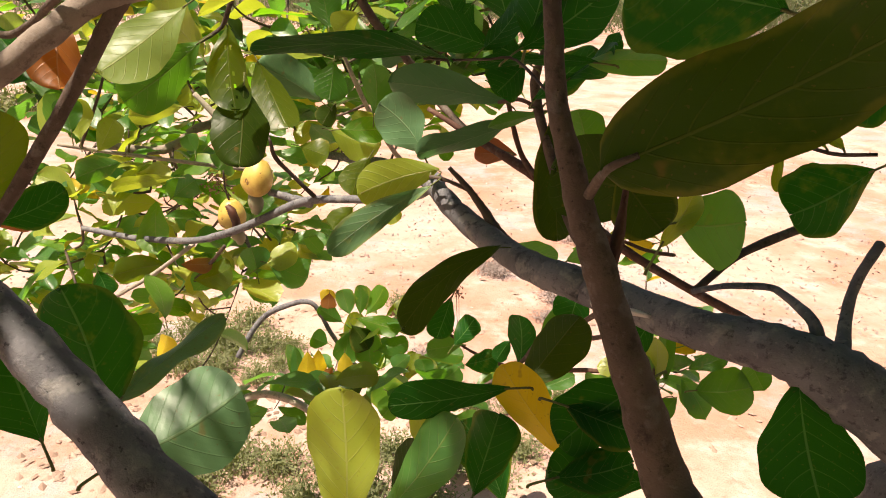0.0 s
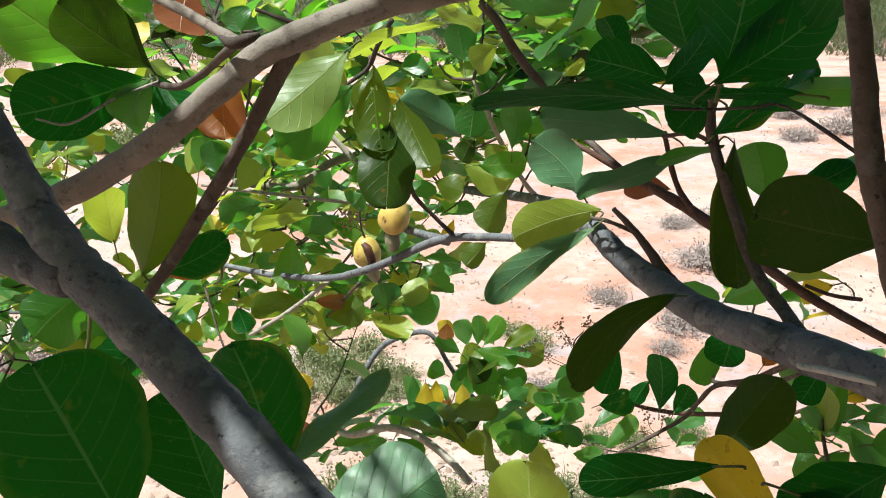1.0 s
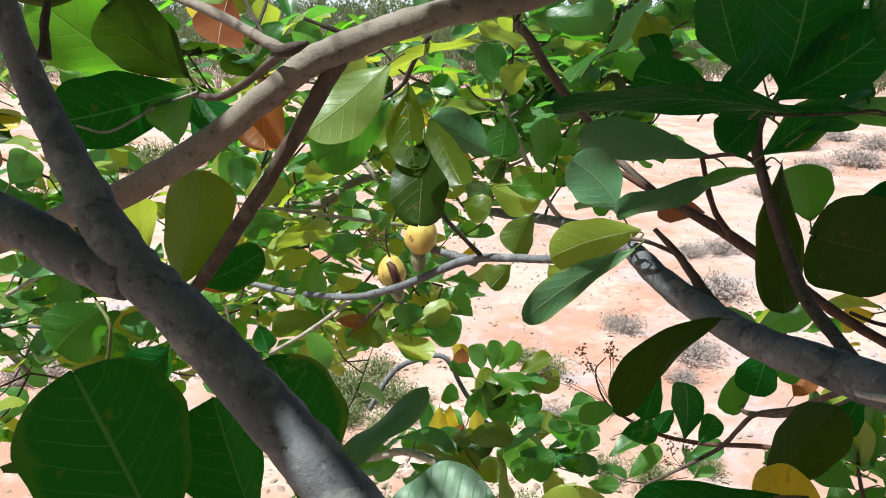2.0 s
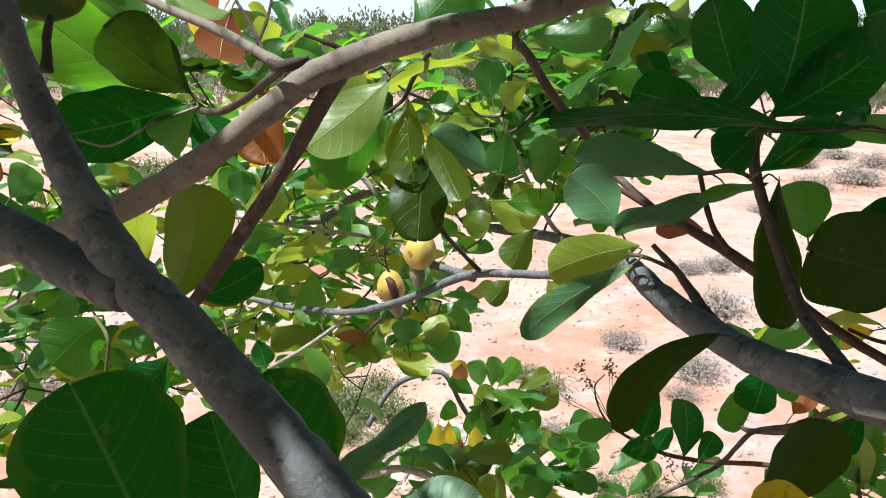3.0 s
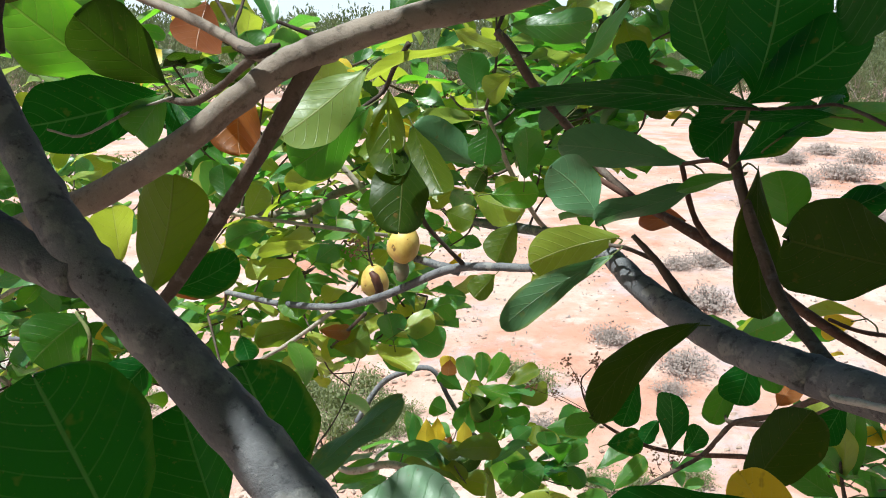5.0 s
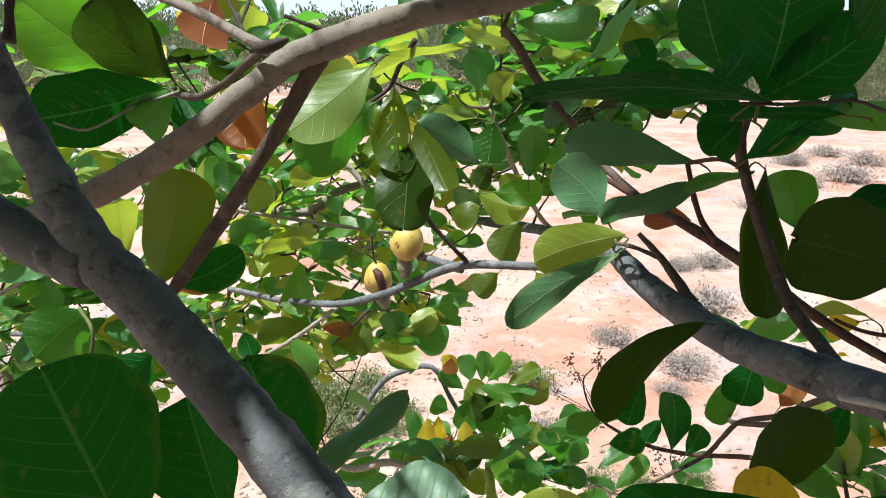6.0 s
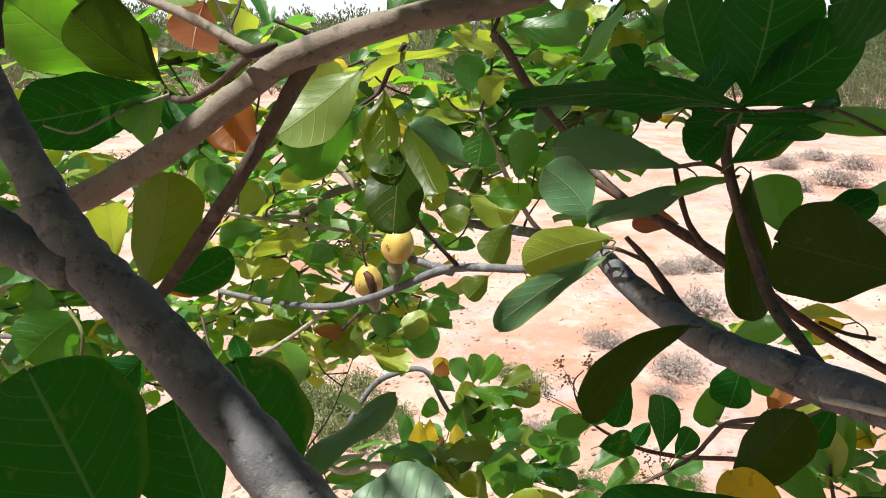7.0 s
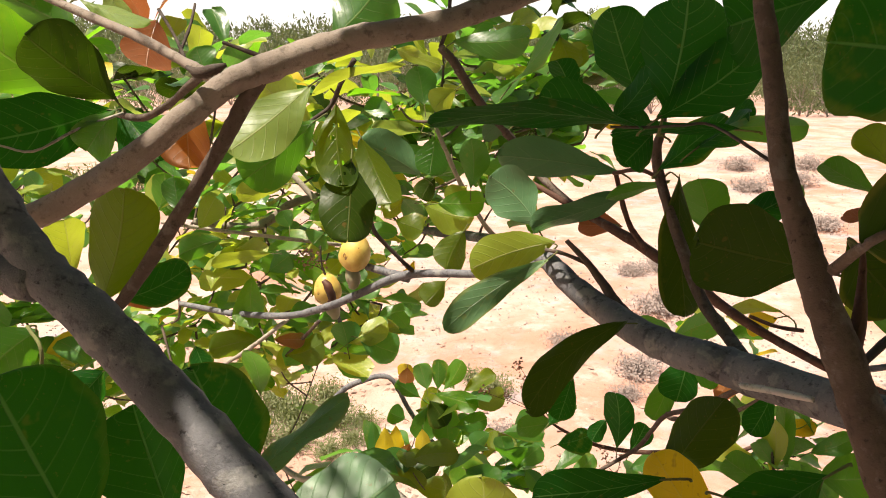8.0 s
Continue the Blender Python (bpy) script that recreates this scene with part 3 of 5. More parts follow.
def spray(centre, count, length, spread, mat, single=True, wood=None, rise=0.0, bare=None):
    """A rosette of leaves round a thin twig's end, joined by that twig to the nearest wood."""
    rng = leaf_seed
    c = Vector(centre)
    wood = skeleton_points if wood is None else wood
    near, r = min(wood, key=lambda q: (q[0] - c).length_squared)
    gap = (near - c).length
    if 0.03 < gap < 1.2:
        m = near.lerp(c, 0.55) + Vector((rng.gauss(0, 0.06), rng.gauss(0, 0.06), -0.08)) * gap
        line = [(*near, 0.003), (*m, 0.0024), (*c, 0.0016)]
        if single and leaf_count < 290:
            limb("twig", brownbark, line, 6)
        else:
            v, f = tube(line, 4, 5, 0.1, leaf_seed.random())
            o = len(loose_wood[0])
            loose_wood[0].extend(q - tree.location for q in v)
            loose_wood[1].extend(tuple(i + o for i in q) for q in f)
            if wood is skeleton_points:
                wood.append((c, 0.0016))
    out = (c - near).normalized() if gap > 0.01 else Vector((0, 0, 1))
    for k in range(count):
        a = 2.4 * k + rng.uniform(-0.4, 0.4)
        flat = Vector((math.cos(a), math.sin(a), rng.uniform(-0.35, 0.75) + rise))
        way = (flat + out * 0.55).normalized()
        ln = length * rng.uniform(0.65, 1.2)
        base = c + Vector((rng.gauss(0, 1), rng.gauss(0, 1), rng.gauss(0, 1))) * spread * 0.4 + way * 0.012
        tip = base + way * ln
        wd, roll = ln * rng.uniform(0.45, 0.58), rng.gauss(0, 32)
        if bare and any(bare(base.lerp(tip, s)) for s in (0.1, 0.4, 0.7, 1.0)):
            continue
        m = mat
        pick = rng.random()
        if pick < 0.025:
            m = yellow
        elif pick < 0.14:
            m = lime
        elif pick < 0.4:
            m = green
        if single and leaf_count < 295:
            leaf(base, tip, wd, roll, m, rng.uniform(0.02, 0.22), stalk=False)
        else:
            v, f, uv = blade(base, tip, wd, roll, rng.uniform(0.02, 0.22), rng.random(), 7, 4)
            vs, fs, us = loose[m]
            o = len(vs)
            vs += [q + base - tree.location for q in v]
            fs += [tuple(i + o for i in q) for q in f]
            us += uv


# trunk and the parts of the limbs that run down to it
limb("trunk", greybark, [(0.95, 0.10, -0.08, 0.15), (0.93, 0.12, 0.35, 0.115), (0.86, 0.16, 0.9, 0.10), (0.74, 0.22, 1.35, 0.085), (0.60, 0.27, 1.68, 0.066), (0.47, 0.31, 1.86, 0.05)], 22)
# limbs, branches and twigs
limb("limb", greybark, [(-0.232, 0.345, 2.330, 0.0048), (-0.216, 0.336, 2.268, 0.0055), (-0.200, 0.324, 2.213, 0.0064), (-0.186, 0.315, 2.178, 0.0071), (-0.166, 0.298, 2.152, 0.0081), (-0.146, 0.282, 2.126, 0.0096), (-0.128, 0.272, 2.110, 0.0102), (-0.108, 0.262, 2.095, 0.0104), (-0.080, 0.247, 2.071, 0.0108), (-0.053, 0.231, 2.048, 0.0115), (-0.028, 0.217, 2.024, 0.0123), (-0.005, 0.206, 2.000, 0.0129), (0.10, 0.20, 1.90, .017), (0.33, 0.24, 1.76, .024), (0.56, 0.27, 1.70, .03)])
limb("limb", greybark, [(-0.214, 0.304, 2.137, 0.0095), (-0.188, 0.294, 2.129, 0.0097), (-0.163, 0.284, 2.119, 0.0095), (-0.139, 0.275, 2.114, 0.0097)])
limb("branch", tanbark, [(-0.378, 0.559, 2.046, 0.0089), (-0.310, 0.545, 2.072, 0.0094), (-0.260, 0.535, 2.091, 0.0104), (-0.196, 0.529, 2.126, 0.0101), (-0.145, 0.528, 2.163, 0.0099), (-0.113, 0.535, 2.187, 0.0099), (-0.090, 0.542, 2.197, 0.0112), (-0.058, 0.551, 2.210, 0.0105), (-0.010, 0.559, 2.223, 0.0102), (0.040, 0.567, 2.232, 0.0095), (0.091, 0.581, 2.248, 0.0092), (0.144, 0.597, 2.268, 0.0090)])
limb("branch", brownbark, [(-0.089, 0.541, 2.194, 0.0068), (-0.103, 0.541, 2.173, 0.0065), (-0.121, 0.544, 2.144, 0.0062), (-0.167, 0.558, 2.079, 0.0061), (-0.198, 0.567, 2.037, 0.0059), (-0.231, 0.577, 1.996, 0.0051), (-0.257, 0.590, 1.965, 0.0043)])
limb("branch", tanbark, [(-0.118, 0.540, 2.190, 0.0048), (-0.133, 0.547, 2.196, 0.0049), (-0.155, 0.570, 2.205, 0.0042), (-0.200, 0.616, 2.223, 0.0045), (-0.266, 0.674, 2.245, 0.0042), (-0.329, 0.721, 2.268, 0.0036)])
limb("twig", brownbark, [(-0.133, 0.547, 2.195, 0.0040), (-0.156, 0.574, 2.181, 0.0032), (-0.181, 0.612, 2.168, 0.0032), (-0.215, 0.650, 2.155, 0.0034), (-0.259, 0.712, 2.154, 0.0032)])
limb("twig", paletwig, [(-0.239, 0.671, 2.158, 0.0015), (-0.259, 0.649, 2.150, 0.0015), (-0.270, 0.627, 2.144, 0.0014), (-0.291, 0.602, 2.131, 0.0011), (-0.308, 0.584, 2.138, 0.0009)])
limb("twig", darktwig, [(-0.154, 0.580, 2.204, 0.0017), (-0.174, 0.627, 2.224, 0.0014), (-0.194, 0.654, 2.248, 0.0014)])
limb("twig", darktwig, [(-0.171, 0.623, 2.209, 0.0016), (-0.167, 0.650, 2.234, 0.0014), (-0.168, 0.676, 2.254, 0.0012)])
limb("twig", darktwig, [(-0.078, 0.543, 2.201, 0.0028), (-0.090, 0.545, 2.208, 0.0020), (-0.106, 0.547, 2.214, 0.0016), (-0.117, 0.548, 2.218, 0.0014)])
limb("branch", greybark, [(-0.412, 1.350, 1.752, 0.0048), (-0.352, 1.309, 1.754, 0.0055), (-0.291, 1.269, 1.757, 0.0058), (-0.185, 1.182, 1.781, 0.0061), (-0.123, 1.137, 1.807, 0.0066), (-0.074, 1.094, 1.837, 0.0063), (0.013, 1.055, 1.886, 0.0067), (0.077, 1.008, 1.903, 0.0064), (0.127, 0.959, 1.916, 0.0061), (0.162, 0.826, 1.960, 0.0058), (0.175, 0.733, 2.000, 0.0056)])
limb("twig", greybark, [(0.026, 1.054, 1.883, 0.0076), (-0.012, 1.076, 1.888, 0.0064), (-0.040, 1.088, 1.893, 0.0056)])
limb("twig", darktwig, [(0.031, 1.038, 1.899, 0.0037), (0.005, 1.035, 1.927, 0.0033), (-0.023, 1.023, 1.962, 0.0032), (-0.028, 1.009, 1.987, 0.0024), (-0.031, 1.012, 1.997, 0.0008)])
limb("limb", greybark, [(0.160, 0.754, 2.001, 0.0072), (0.172, 0.722, 1.997, 0.0103), (0.190, 0.687, 1.981, 0.0121), (0.216, 0.641, 1.966, 0.0135), (0.244, 0.578, 1.960, 0.0142), (0.268, 0.527, 1.964, 0.0157), (0.288, 0.506, 1.962, 0.0168), (0.318, 0.397, 1.980, 0.0150), (0.342, 0.372, 1.981, 0.0167), (0.364, 0.347, 1.982, 0.0186), (0.386, 0.330, 1.974, 0.0213), (0.414, 0.308, 1.956, 0.0249), (0.460, 0.273, 1.911, 0.0281), (0.47, 0.31, 1.86, .05)])
limb("twig", brownbark, [(0.178, 0.670, 2.033, 0.0024), (0.198, 0.664, 2.012, 0.0034), (0.214, 0.658, 1.991, 0.0047), (0.229, 0.642, 1.969, 0.0062), (0.241, 0.619, 1.959, 0.0071)])
limb("twig", brownbark, [(0.161, 0.687, 2.019, 0.0022), (0.174, 0.676, 2.019, 0.0021), (0.198, 0.664, 2.011, 0.0024)])
limb("branch", brownbark, [(0.298, 0.517, 1.963, 0.0056), (0.296, 0.561, 1.976, 0.0060), (0.289, 0.597, 1.993, 0.0058), (0.279, 0.629, 2.034, 0.0055), (0.266, 0.652, 2.083, 0.0050), (0.259, 0.661, 2.119, 0.0050), (0.262, 0.657, 2.144, 0.0035), (0.265, 0.660, 2.154, 0.0012)])
limb("branch", redbark, [(0.196, 0.992, 2.041, 0.0034), (0.251, 0.933, 2.013, 0.0047), (0.300, 0.875, 1.989, 0.0069), (0.332, 0.829, 1.970, 0.0072), (0.367, 0.739, 1.944, 0.0060), (0.393, 0.694, 1.928, 0.0051), (0.436, 0.647, 1.908, 0.0048), (0.458, 0.584, 1.905, 0.0049), (0.456, 0.504, 1.917, 0.0051)])
limb("twig", redbark, [(0.281, 0.866, 2.074, 0.0030), (0.298, 0.861, 2.014, 0.0037), (0.318, 0.841, 1.978, 0.0040)])
limb("twig", redbark, [(0.260, 0.656, 2.098, 0.0023), (0.248, 0.677, 2.102, 0.0021), (0.241, 0.736, 2.090, 0.0023)])
limb("twig", redbark, [(0.388, 0.697, 1.940, 0.0020), (0.427, 0.713, 1.922, 0.0023), (0.467, 0.730, 1.910, 0.0027)])
limb("dead_twig", deadwood, [(0.2652, 0.4635, 1.9712, 0.0010), (0.2675, 0.4593, 1.9713, 0.0028), (0.2771, 0.4432, 1.9753, 0.0027), (0.2864, 0.4261, 1.9792, 0.0026), (0.2929, 0.4129, 1.9819, 0.0020)])
limb("twig", brownbark, [(0.222, 0.371, 1.897, 0.0018), (0.217, 0.360, 1.881, 0.0026), (0.211, 0.346, 1.854, 0.0032), (0.206, 0.313, 1.821, 0.0038), (0.250, 0.420, 1.780, 0.0050), (0.380, 0.320, 1.800, 0.0070)])
limb("twig", darktwig, [(0.102, 0.274, 2.178, 0.0003), (0.116, 0.271, 2.178, 0.0005), (0.130, 0.267, 2.179, 0.0006), (0.142, 0.264, 2.179, 0.0006), (0.147, 0.214, 2.168, 0.0008)])
limb("stump", greybark, [(0.3051, 0.4321, 1.9707, 0.0085), (0.3076, 0.4190, 1.9727, 0.0082), (0.3140, 0.4061, 1.9722, 0.0070), (0.3167, 0.4027, 1.9714, 0.0050)])
limb("limb", brownbark, [(0.1450, 0.249, 2.244, 0.0034), (0.1450, 0.238, 2.224, 0.0035), (0.1460, 0.228, 2.201, 0.0037), (0.1470, 0.215, 2.168, 0.0042), (0.1510, 0.207, 2.149, 0.0049), (0.1550, 0.199, 2.130, 0.0056), (0.1610, 0.192, 2.112, 0.0065), (0.1670, 0.183, 2.091, 0.0068), (0.1750, 0.173, 2.066, 0.0078), (0.1850, 0.160, 2.035, 0.0091), (0.1980, 0.145, 2.003, 0.0102), (0.2440, 0.22, 1.88, .015), (0.4040, 0.26, 1.76, .022), (0.5640, 0.27, 1.70, .03)])
limb("branch", redbark, [(0.1660, 0.1906, 2.1087, 0.0026), (0.1712, 0.1987, 2.1214, 0.0022), (0.1748, 0.2060, 2.1341, 0.0014), (0.1761, 0.2090, 2.1402, 0.0007)])
limb("twig", greybark, [(0.386, 0.345, 1.986, 0.0054), (0.382, 0.357, 2.003, 0.0042), (0.389, 0.404, 2.002, 0.0030), (0.383, 0.416, 2.002, 0.0028), (0.364, 0.438, 1.994, 0.0026), (0.353, 0.466, 1.978, 0.0024)])
limb("branch", greybark, [(0.389, 0.328, 1.985, 0.0060), (0.409, 0.358, 2.001, 0.0043), (0.424, 0.374, 2.023, 0.0038), (0.448, 0.389, 2.045, 0.0037)])
limb("twig", brownbark, [(0.353, 0.466, 1.977, 0.0032), (0.402, 0.488, 2.001, 0.0038), (0.462, 0.506, 2.016, 0.0042), (0.508, 0.513, 2.026, 0.0042)])
limb("twig", darktwig, [(0.506, 0.483, 2.089, 0.0018), (0.479, 0.507, 2.085, 0.0017), (0.452, 0.536, 2.094, 0.0017)])
limb("twig", greybark, [(-0.336, 2.673, 0.769, 0.0113), (-0.291, 2.694, 0.849, 0.0113), (-0.234, 2.713, 0.921, 0.0113), (-0.153, 2.678, 0.982, 0.0111), (-0.037, 2.635, 1.017, 0.0098), (0.035, 2.650, 0.879, 0.0089), (0.104, 2.668, 0.751, 0.0090), (0.179, 2.695, 0.656, 0.0103)])
limb("twig", paletwig, [(-0.359, 1.883, 1.107, 0.0064), (-0.251, 1.779, 1.103, 0.0092), (-0.140, 1.739, 1.147, 0.0104), (-0.049, 1.687, 1.148, 0.0102), (0.023, 1.628, 1.121, 0.0099), (0.077, 1.569, 1.090, 0.0096)])
limb("twig", redbark, [(0.325, 1.480, 1.538, 0.0012), (0.303, 1.472, 1.506, 0.0018), (0.327, 1.435, 1.447, 0.0024), (0.410, 1.394, 1.409, 0.0041), (0.488, 1.343, 1.412, 0.0046), (0.568, 1.252, 1.459, 0.0048), (0.631, 1.197, 1.485, 0.0040), (0.671, 1.148, 1.534, 0.0036)])
limb("twig", brownbark, [(0.199, 0.705, 1.736, 0.0014), (0.242, 0.710, 1.756, 0.0020), (0.278, 0.707, 1.782, 0.0024), (0.289, 0.694, 1.811, 0.0025), (0.299, 0.680, 1.836, 0.0026), (0.322, 0.654, 1.856, 0.0028), (0.330, 0.620, 1.885, 0.0030), (0.330, 0.577, 1.917, 0.0032)])
limb("twig", brownbark, [(0.438, 0.731, 1.834, 0.0012), (0.471, 0.906, 1.715, 0.0034), (0.453, 1.042, 1.642, 0.0040), (0.459, 1.091, 1.633, 0.0009)])
limb("twig", darktwig, [(-0.175, 0.303, 2.197, 0.0030), (-0.175, 0.305, 2.203, 0.0023), (-0.175, 0.307, 2.211, 0.0018), (-0.174, 0.310, 2.219, 0.0014)])
limb("twig", darktwig, [(-0.139, 0.527, 2.200, 0.0016), (-0.129, 0.519, 2.196, 0.0039), (-0.119, 0.517, 2.198, 0.0043), (-0.109, 0.519, 2.202, 0.0015)])
limb("twig", deadwood, [(-1.187, 1.488, 1.105, 0.0069), (-1.092, 1.504, 1.140, 0.0083), (-0.968, 1.512, 1.150, 0.0069)])
limb("twig", paletwig, [(-1.099, 1.643, 1.579, 0.0055), (-1.077, 1.619, 1.501, 0.0069), (-1.014, 1.601, 1.436, 0.0069)])
limb("twig", brownbark, [(0.580, 0.912, 1.553, 0.0034), (0.570, 0.924, 1.598, 0.0029), (0.564, 0.936, 1.643, 0.0021)])
limb("twig", paletwig, [(-0.409, 1.273, 1.928, 0.0030), (-0.339, 1.299, 1.910, 0.0036), (-0.234, 1.334, 1.886, 0.0037), (-0.101, 1.359, 1.862, 0.0037)])
limb("branch", tanbark, [(-0.433, 1.567, 1.868, 0.0073), (-0.323, 1.563, 1.854, 0.0092), (-0.268, 1.568, 1.869, 0.0098), (-0.231, 1.575, 1.899, 0.0092), (-0.164, 1.581, 1.920, 0.0079)])
limb("twig", paletwig, [(-0.206, 1.445, 1.993, 0.0050), (-0.176, 1.437, 1.961, 0.0061), (-0.143, 1.427, 1.925, 0.0066)])
limb("branch", brownbark, [(0.070, 0.989, 2.223, 0.0058), (0.088, 0.984, 2.204, 0.0062), (0.112, 0.995, 2.168, 0.0063), (0.146, 1.015, 2.126, 0.0061), (0.186, 1.035, 2.086, 0.0059), (0.215, 1.014, 2.046, 0.0055), (0.251, 0.933, 2.013, 0.0047)])
limb("twig", darktwig, [(0.070, 0.989, 2.223, 0.0029), (0.081, 0.997, 2.253, 0.0029), (0.084, 1.006, 2.288, 0.0025)])
limb("twig", darktwig, [(0.282, 1.359, 2.253, 0.0040), (0.269, 1.388, 2.170, 0.0046), (0.265, 1.411, 2.061, 0.0048)])
limb("twig", paletwig, [(0.074, 1.267, 2.103, 0.0033), (0.099, 1.283, 2.044, 0.0044), (0.129, 1.307, 1.981, 0.0045), (0.183, 1.366, 1.890, 0.0048), (0.236, 1.455, 1.835, 0.0052)])
limb("branch", greybark, [(0.020, 1.611, 1.838, 0.0076), (0.093, 1.560, 1.840, 0.0098), (0.161, 1.509, 1.842, 0.0107), (0.215, 1.262, 1.886, 0.0099), (0.200, 0.919, 1.958, 0.0080), (0.178, 0.731, 1.992, 0.0070)])
limb("twig", darktwig, [(-0.036, 0.829, 2.206, 0.0031), (-0.055, 0.863, 2.178, 0.0029), (-0.069, 0.887, 2.152, 0.0027), (-0.094, 0.862, 2.134, 0.0016)])
limb("twig", paletwig, [(-0.860, 1.324, 1.732, 0.0043), (-0.817, 1.331, 1.756, 0.0043), (-0.772, 1.337, 1.781, 0.0043)])
limb("twig", greybark, [(-1.617, 2.431, 1.223, 0.0089), (-1.517, 2.431, 1.221, 0.0089), (-1.438, 2.430, 1.219, 0.0089)])
limb("twig", deadwood, [(-1.385, 2.046, 1.331, 0.0101), (-1.318, 2.038, 1.302, 0.0101), (-1.259, 2.024, 1.246, 0.0101)])
limb("twig", greenstem, [(-0.620, 1.175, 1.638, 0.0039), (-0.605, 1.175, 1.675, 0.0034), (-0.593, 1.170, 1.734, 0.0033), (-0.630, 1.208, 1.761, 0.0029)])
limb("twig", paletwig, [(-0.332, 1.204, 1.667, 0.0035), (-0.262, 1.214, 1.706, 0.0040), (-0.183, 1.200, 1.769, 0.0039)])
limb("twig", greybark, [(-0.115, 1.485, 1.556, 0.0037), (-0.105, 1.450, 1.622, 0.0041), (-0.111, 1.327, 1.740, 0.0037)])
limb("twig", brownbark, [(-0.207, 1.305, 1.657, 0.0032), (-0.169, 1.266, 1.707, 0.0036), (-0.128, 1.180, 1.771, 0.0033)])

# single leaves: base, tip, width, roll, tint, bend
leaf((-0.312, 0.730, 2.171), (-0.394, 0.707, 2.244), 0.078, -81, bright, 0.10)
leaf((-0.328, 0.827, 2.227), (-0.415, 0.839, 2.277), 0.057, -89, mid, 0.10)
leaf((-0.251, 0.695, 2.167), (-0.308, 0.649, 2.228), 0.062, -67, dusk, 0.06, fold=0.08)
leaf((-0.250, 0.672, 2.162), (-0.337, 0.604, 2.138), 0.066, -83, deep, 0.08, fold=0.12)
leaf((-0.244, 0.673, 2.163), (-0.260, 0.622, 2.126), 0.039, -119, mid, 0.10)
leaf((-0.266, 0.734, 2.159), (-0.220, 0.700, 2.109), 0.053, 157, deep, 0.15)
leaf((-0.246, 0.819, 2.248), (-0.252, 0.774, 2.194), 0.053, -133, brown, 0.15)
leaf((-0.173, 0.655, 2.174), (-0.166, 0.608, 2.114), 0.044, -160, orange, 0.10, fold=0.06)
leaf((-0.237, 0.570, 2.008), (-0.206, 0.565, 2.106), 0.056, 79, olive, 0.08)
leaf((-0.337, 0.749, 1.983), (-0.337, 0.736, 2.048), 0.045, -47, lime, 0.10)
leaf((-0.063, 0.637, 2.185), (-0.130, 0.601, 2.126), 0.052, -131, pale, 0.10, fold=0.12)
leaf((-0.073, 0.751, 2.145), (-0.145, 0.715, 2.088), 0.060, -90, mid, 0.12, fold=0.15)
leaf((-0.063, 0.898, 2.155), (-0.054, 0.851, 2.056), 0.051, -173, olive, 0.10, eaten=True)
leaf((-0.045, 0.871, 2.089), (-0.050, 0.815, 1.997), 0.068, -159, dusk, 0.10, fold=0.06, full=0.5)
leaf((-0.038, 0.978, 2.105), (-0.001, 0.934, 2.016), 0.062, 160, olive, 0.10)
leaf((-0.143, 0.992, 2.040), (-0.212, 0.989, 2.028), 0.032, -68, lime, 0.10)
leaf((-0.238, 0.608, 1.997), (-0.180, 0.635, 2.018), 0.038, 127, deep, 0.10)
leaf((-0.251, 0.646, 1.982), (-0.206, 0.648, 1.991), 0.020, 135, orange, 0.10)
leaf((-0.631, 1.244, 1.741), (-0.706, 1.187, 1.680), 0.115, -96, mid, 0.10)
leaf((-0.477, 1.132, 1.709), (-0.549, 1.094, 1.643), 0.090, -90, deep, 0.10)
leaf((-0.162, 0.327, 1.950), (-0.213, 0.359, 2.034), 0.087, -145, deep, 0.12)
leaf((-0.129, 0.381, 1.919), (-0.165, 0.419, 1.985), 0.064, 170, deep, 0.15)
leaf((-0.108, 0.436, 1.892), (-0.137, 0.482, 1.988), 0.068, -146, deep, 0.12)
leaf((-0.098, 0.441, 1.913), (-0.029, 0.512, 1.946), 0.023, 163, matte, 0.04, fold=0.25, full=0.45, twist=0.0)
leaf((-0.803, 1.164, 2.015), (-0.728, 1.173, 2.034), 0.063, 106, orange, 0.10)
leaf((-0.060, 0.290, 1.962), (0.009, 0.312, 1.992), 0.057, 133, matte, 0.08)
leaf((0.067, 0.361, 1.861), (0.065, 0.393, 1.945), 0.052, -164, lime, 0.10, fold=0.08, neck=0.55)
leaf((0.091, 0.358, 1.861), (0.145, 0.374, 1.928), 0.039, 157, green, 0.10)
leaf((0.222, 0.370, 1.896), (0.180, 0.399, 1.957), 0.034, -103, yellow, 0.12, fold=0.22, neck=0.6)
leaf((0.216, 0.459, 1.902), (0.265, 0.482, 1.950), 0.045, 158, dusk, 0.08, fold=0.15, neck=0.55)
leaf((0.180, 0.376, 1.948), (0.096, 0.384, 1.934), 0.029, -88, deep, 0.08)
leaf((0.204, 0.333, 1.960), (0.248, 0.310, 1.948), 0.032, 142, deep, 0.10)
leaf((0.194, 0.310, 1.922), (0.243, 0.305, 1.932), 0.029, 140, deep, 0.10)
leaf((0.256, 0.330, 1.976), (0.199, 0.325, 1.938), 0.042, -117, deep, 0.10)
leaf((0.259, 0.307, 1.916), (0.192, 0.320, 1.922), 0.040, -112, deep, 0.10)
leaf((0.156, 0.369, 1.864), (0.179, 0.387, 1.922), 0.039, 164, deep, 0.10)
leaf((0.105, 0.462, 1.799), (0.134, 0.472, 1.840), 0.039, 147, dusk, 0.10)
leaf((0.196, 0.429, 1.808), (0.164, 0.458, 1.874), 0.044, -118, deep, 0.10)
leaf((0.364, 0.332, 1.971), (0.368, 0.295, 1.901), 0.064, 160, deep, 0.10)
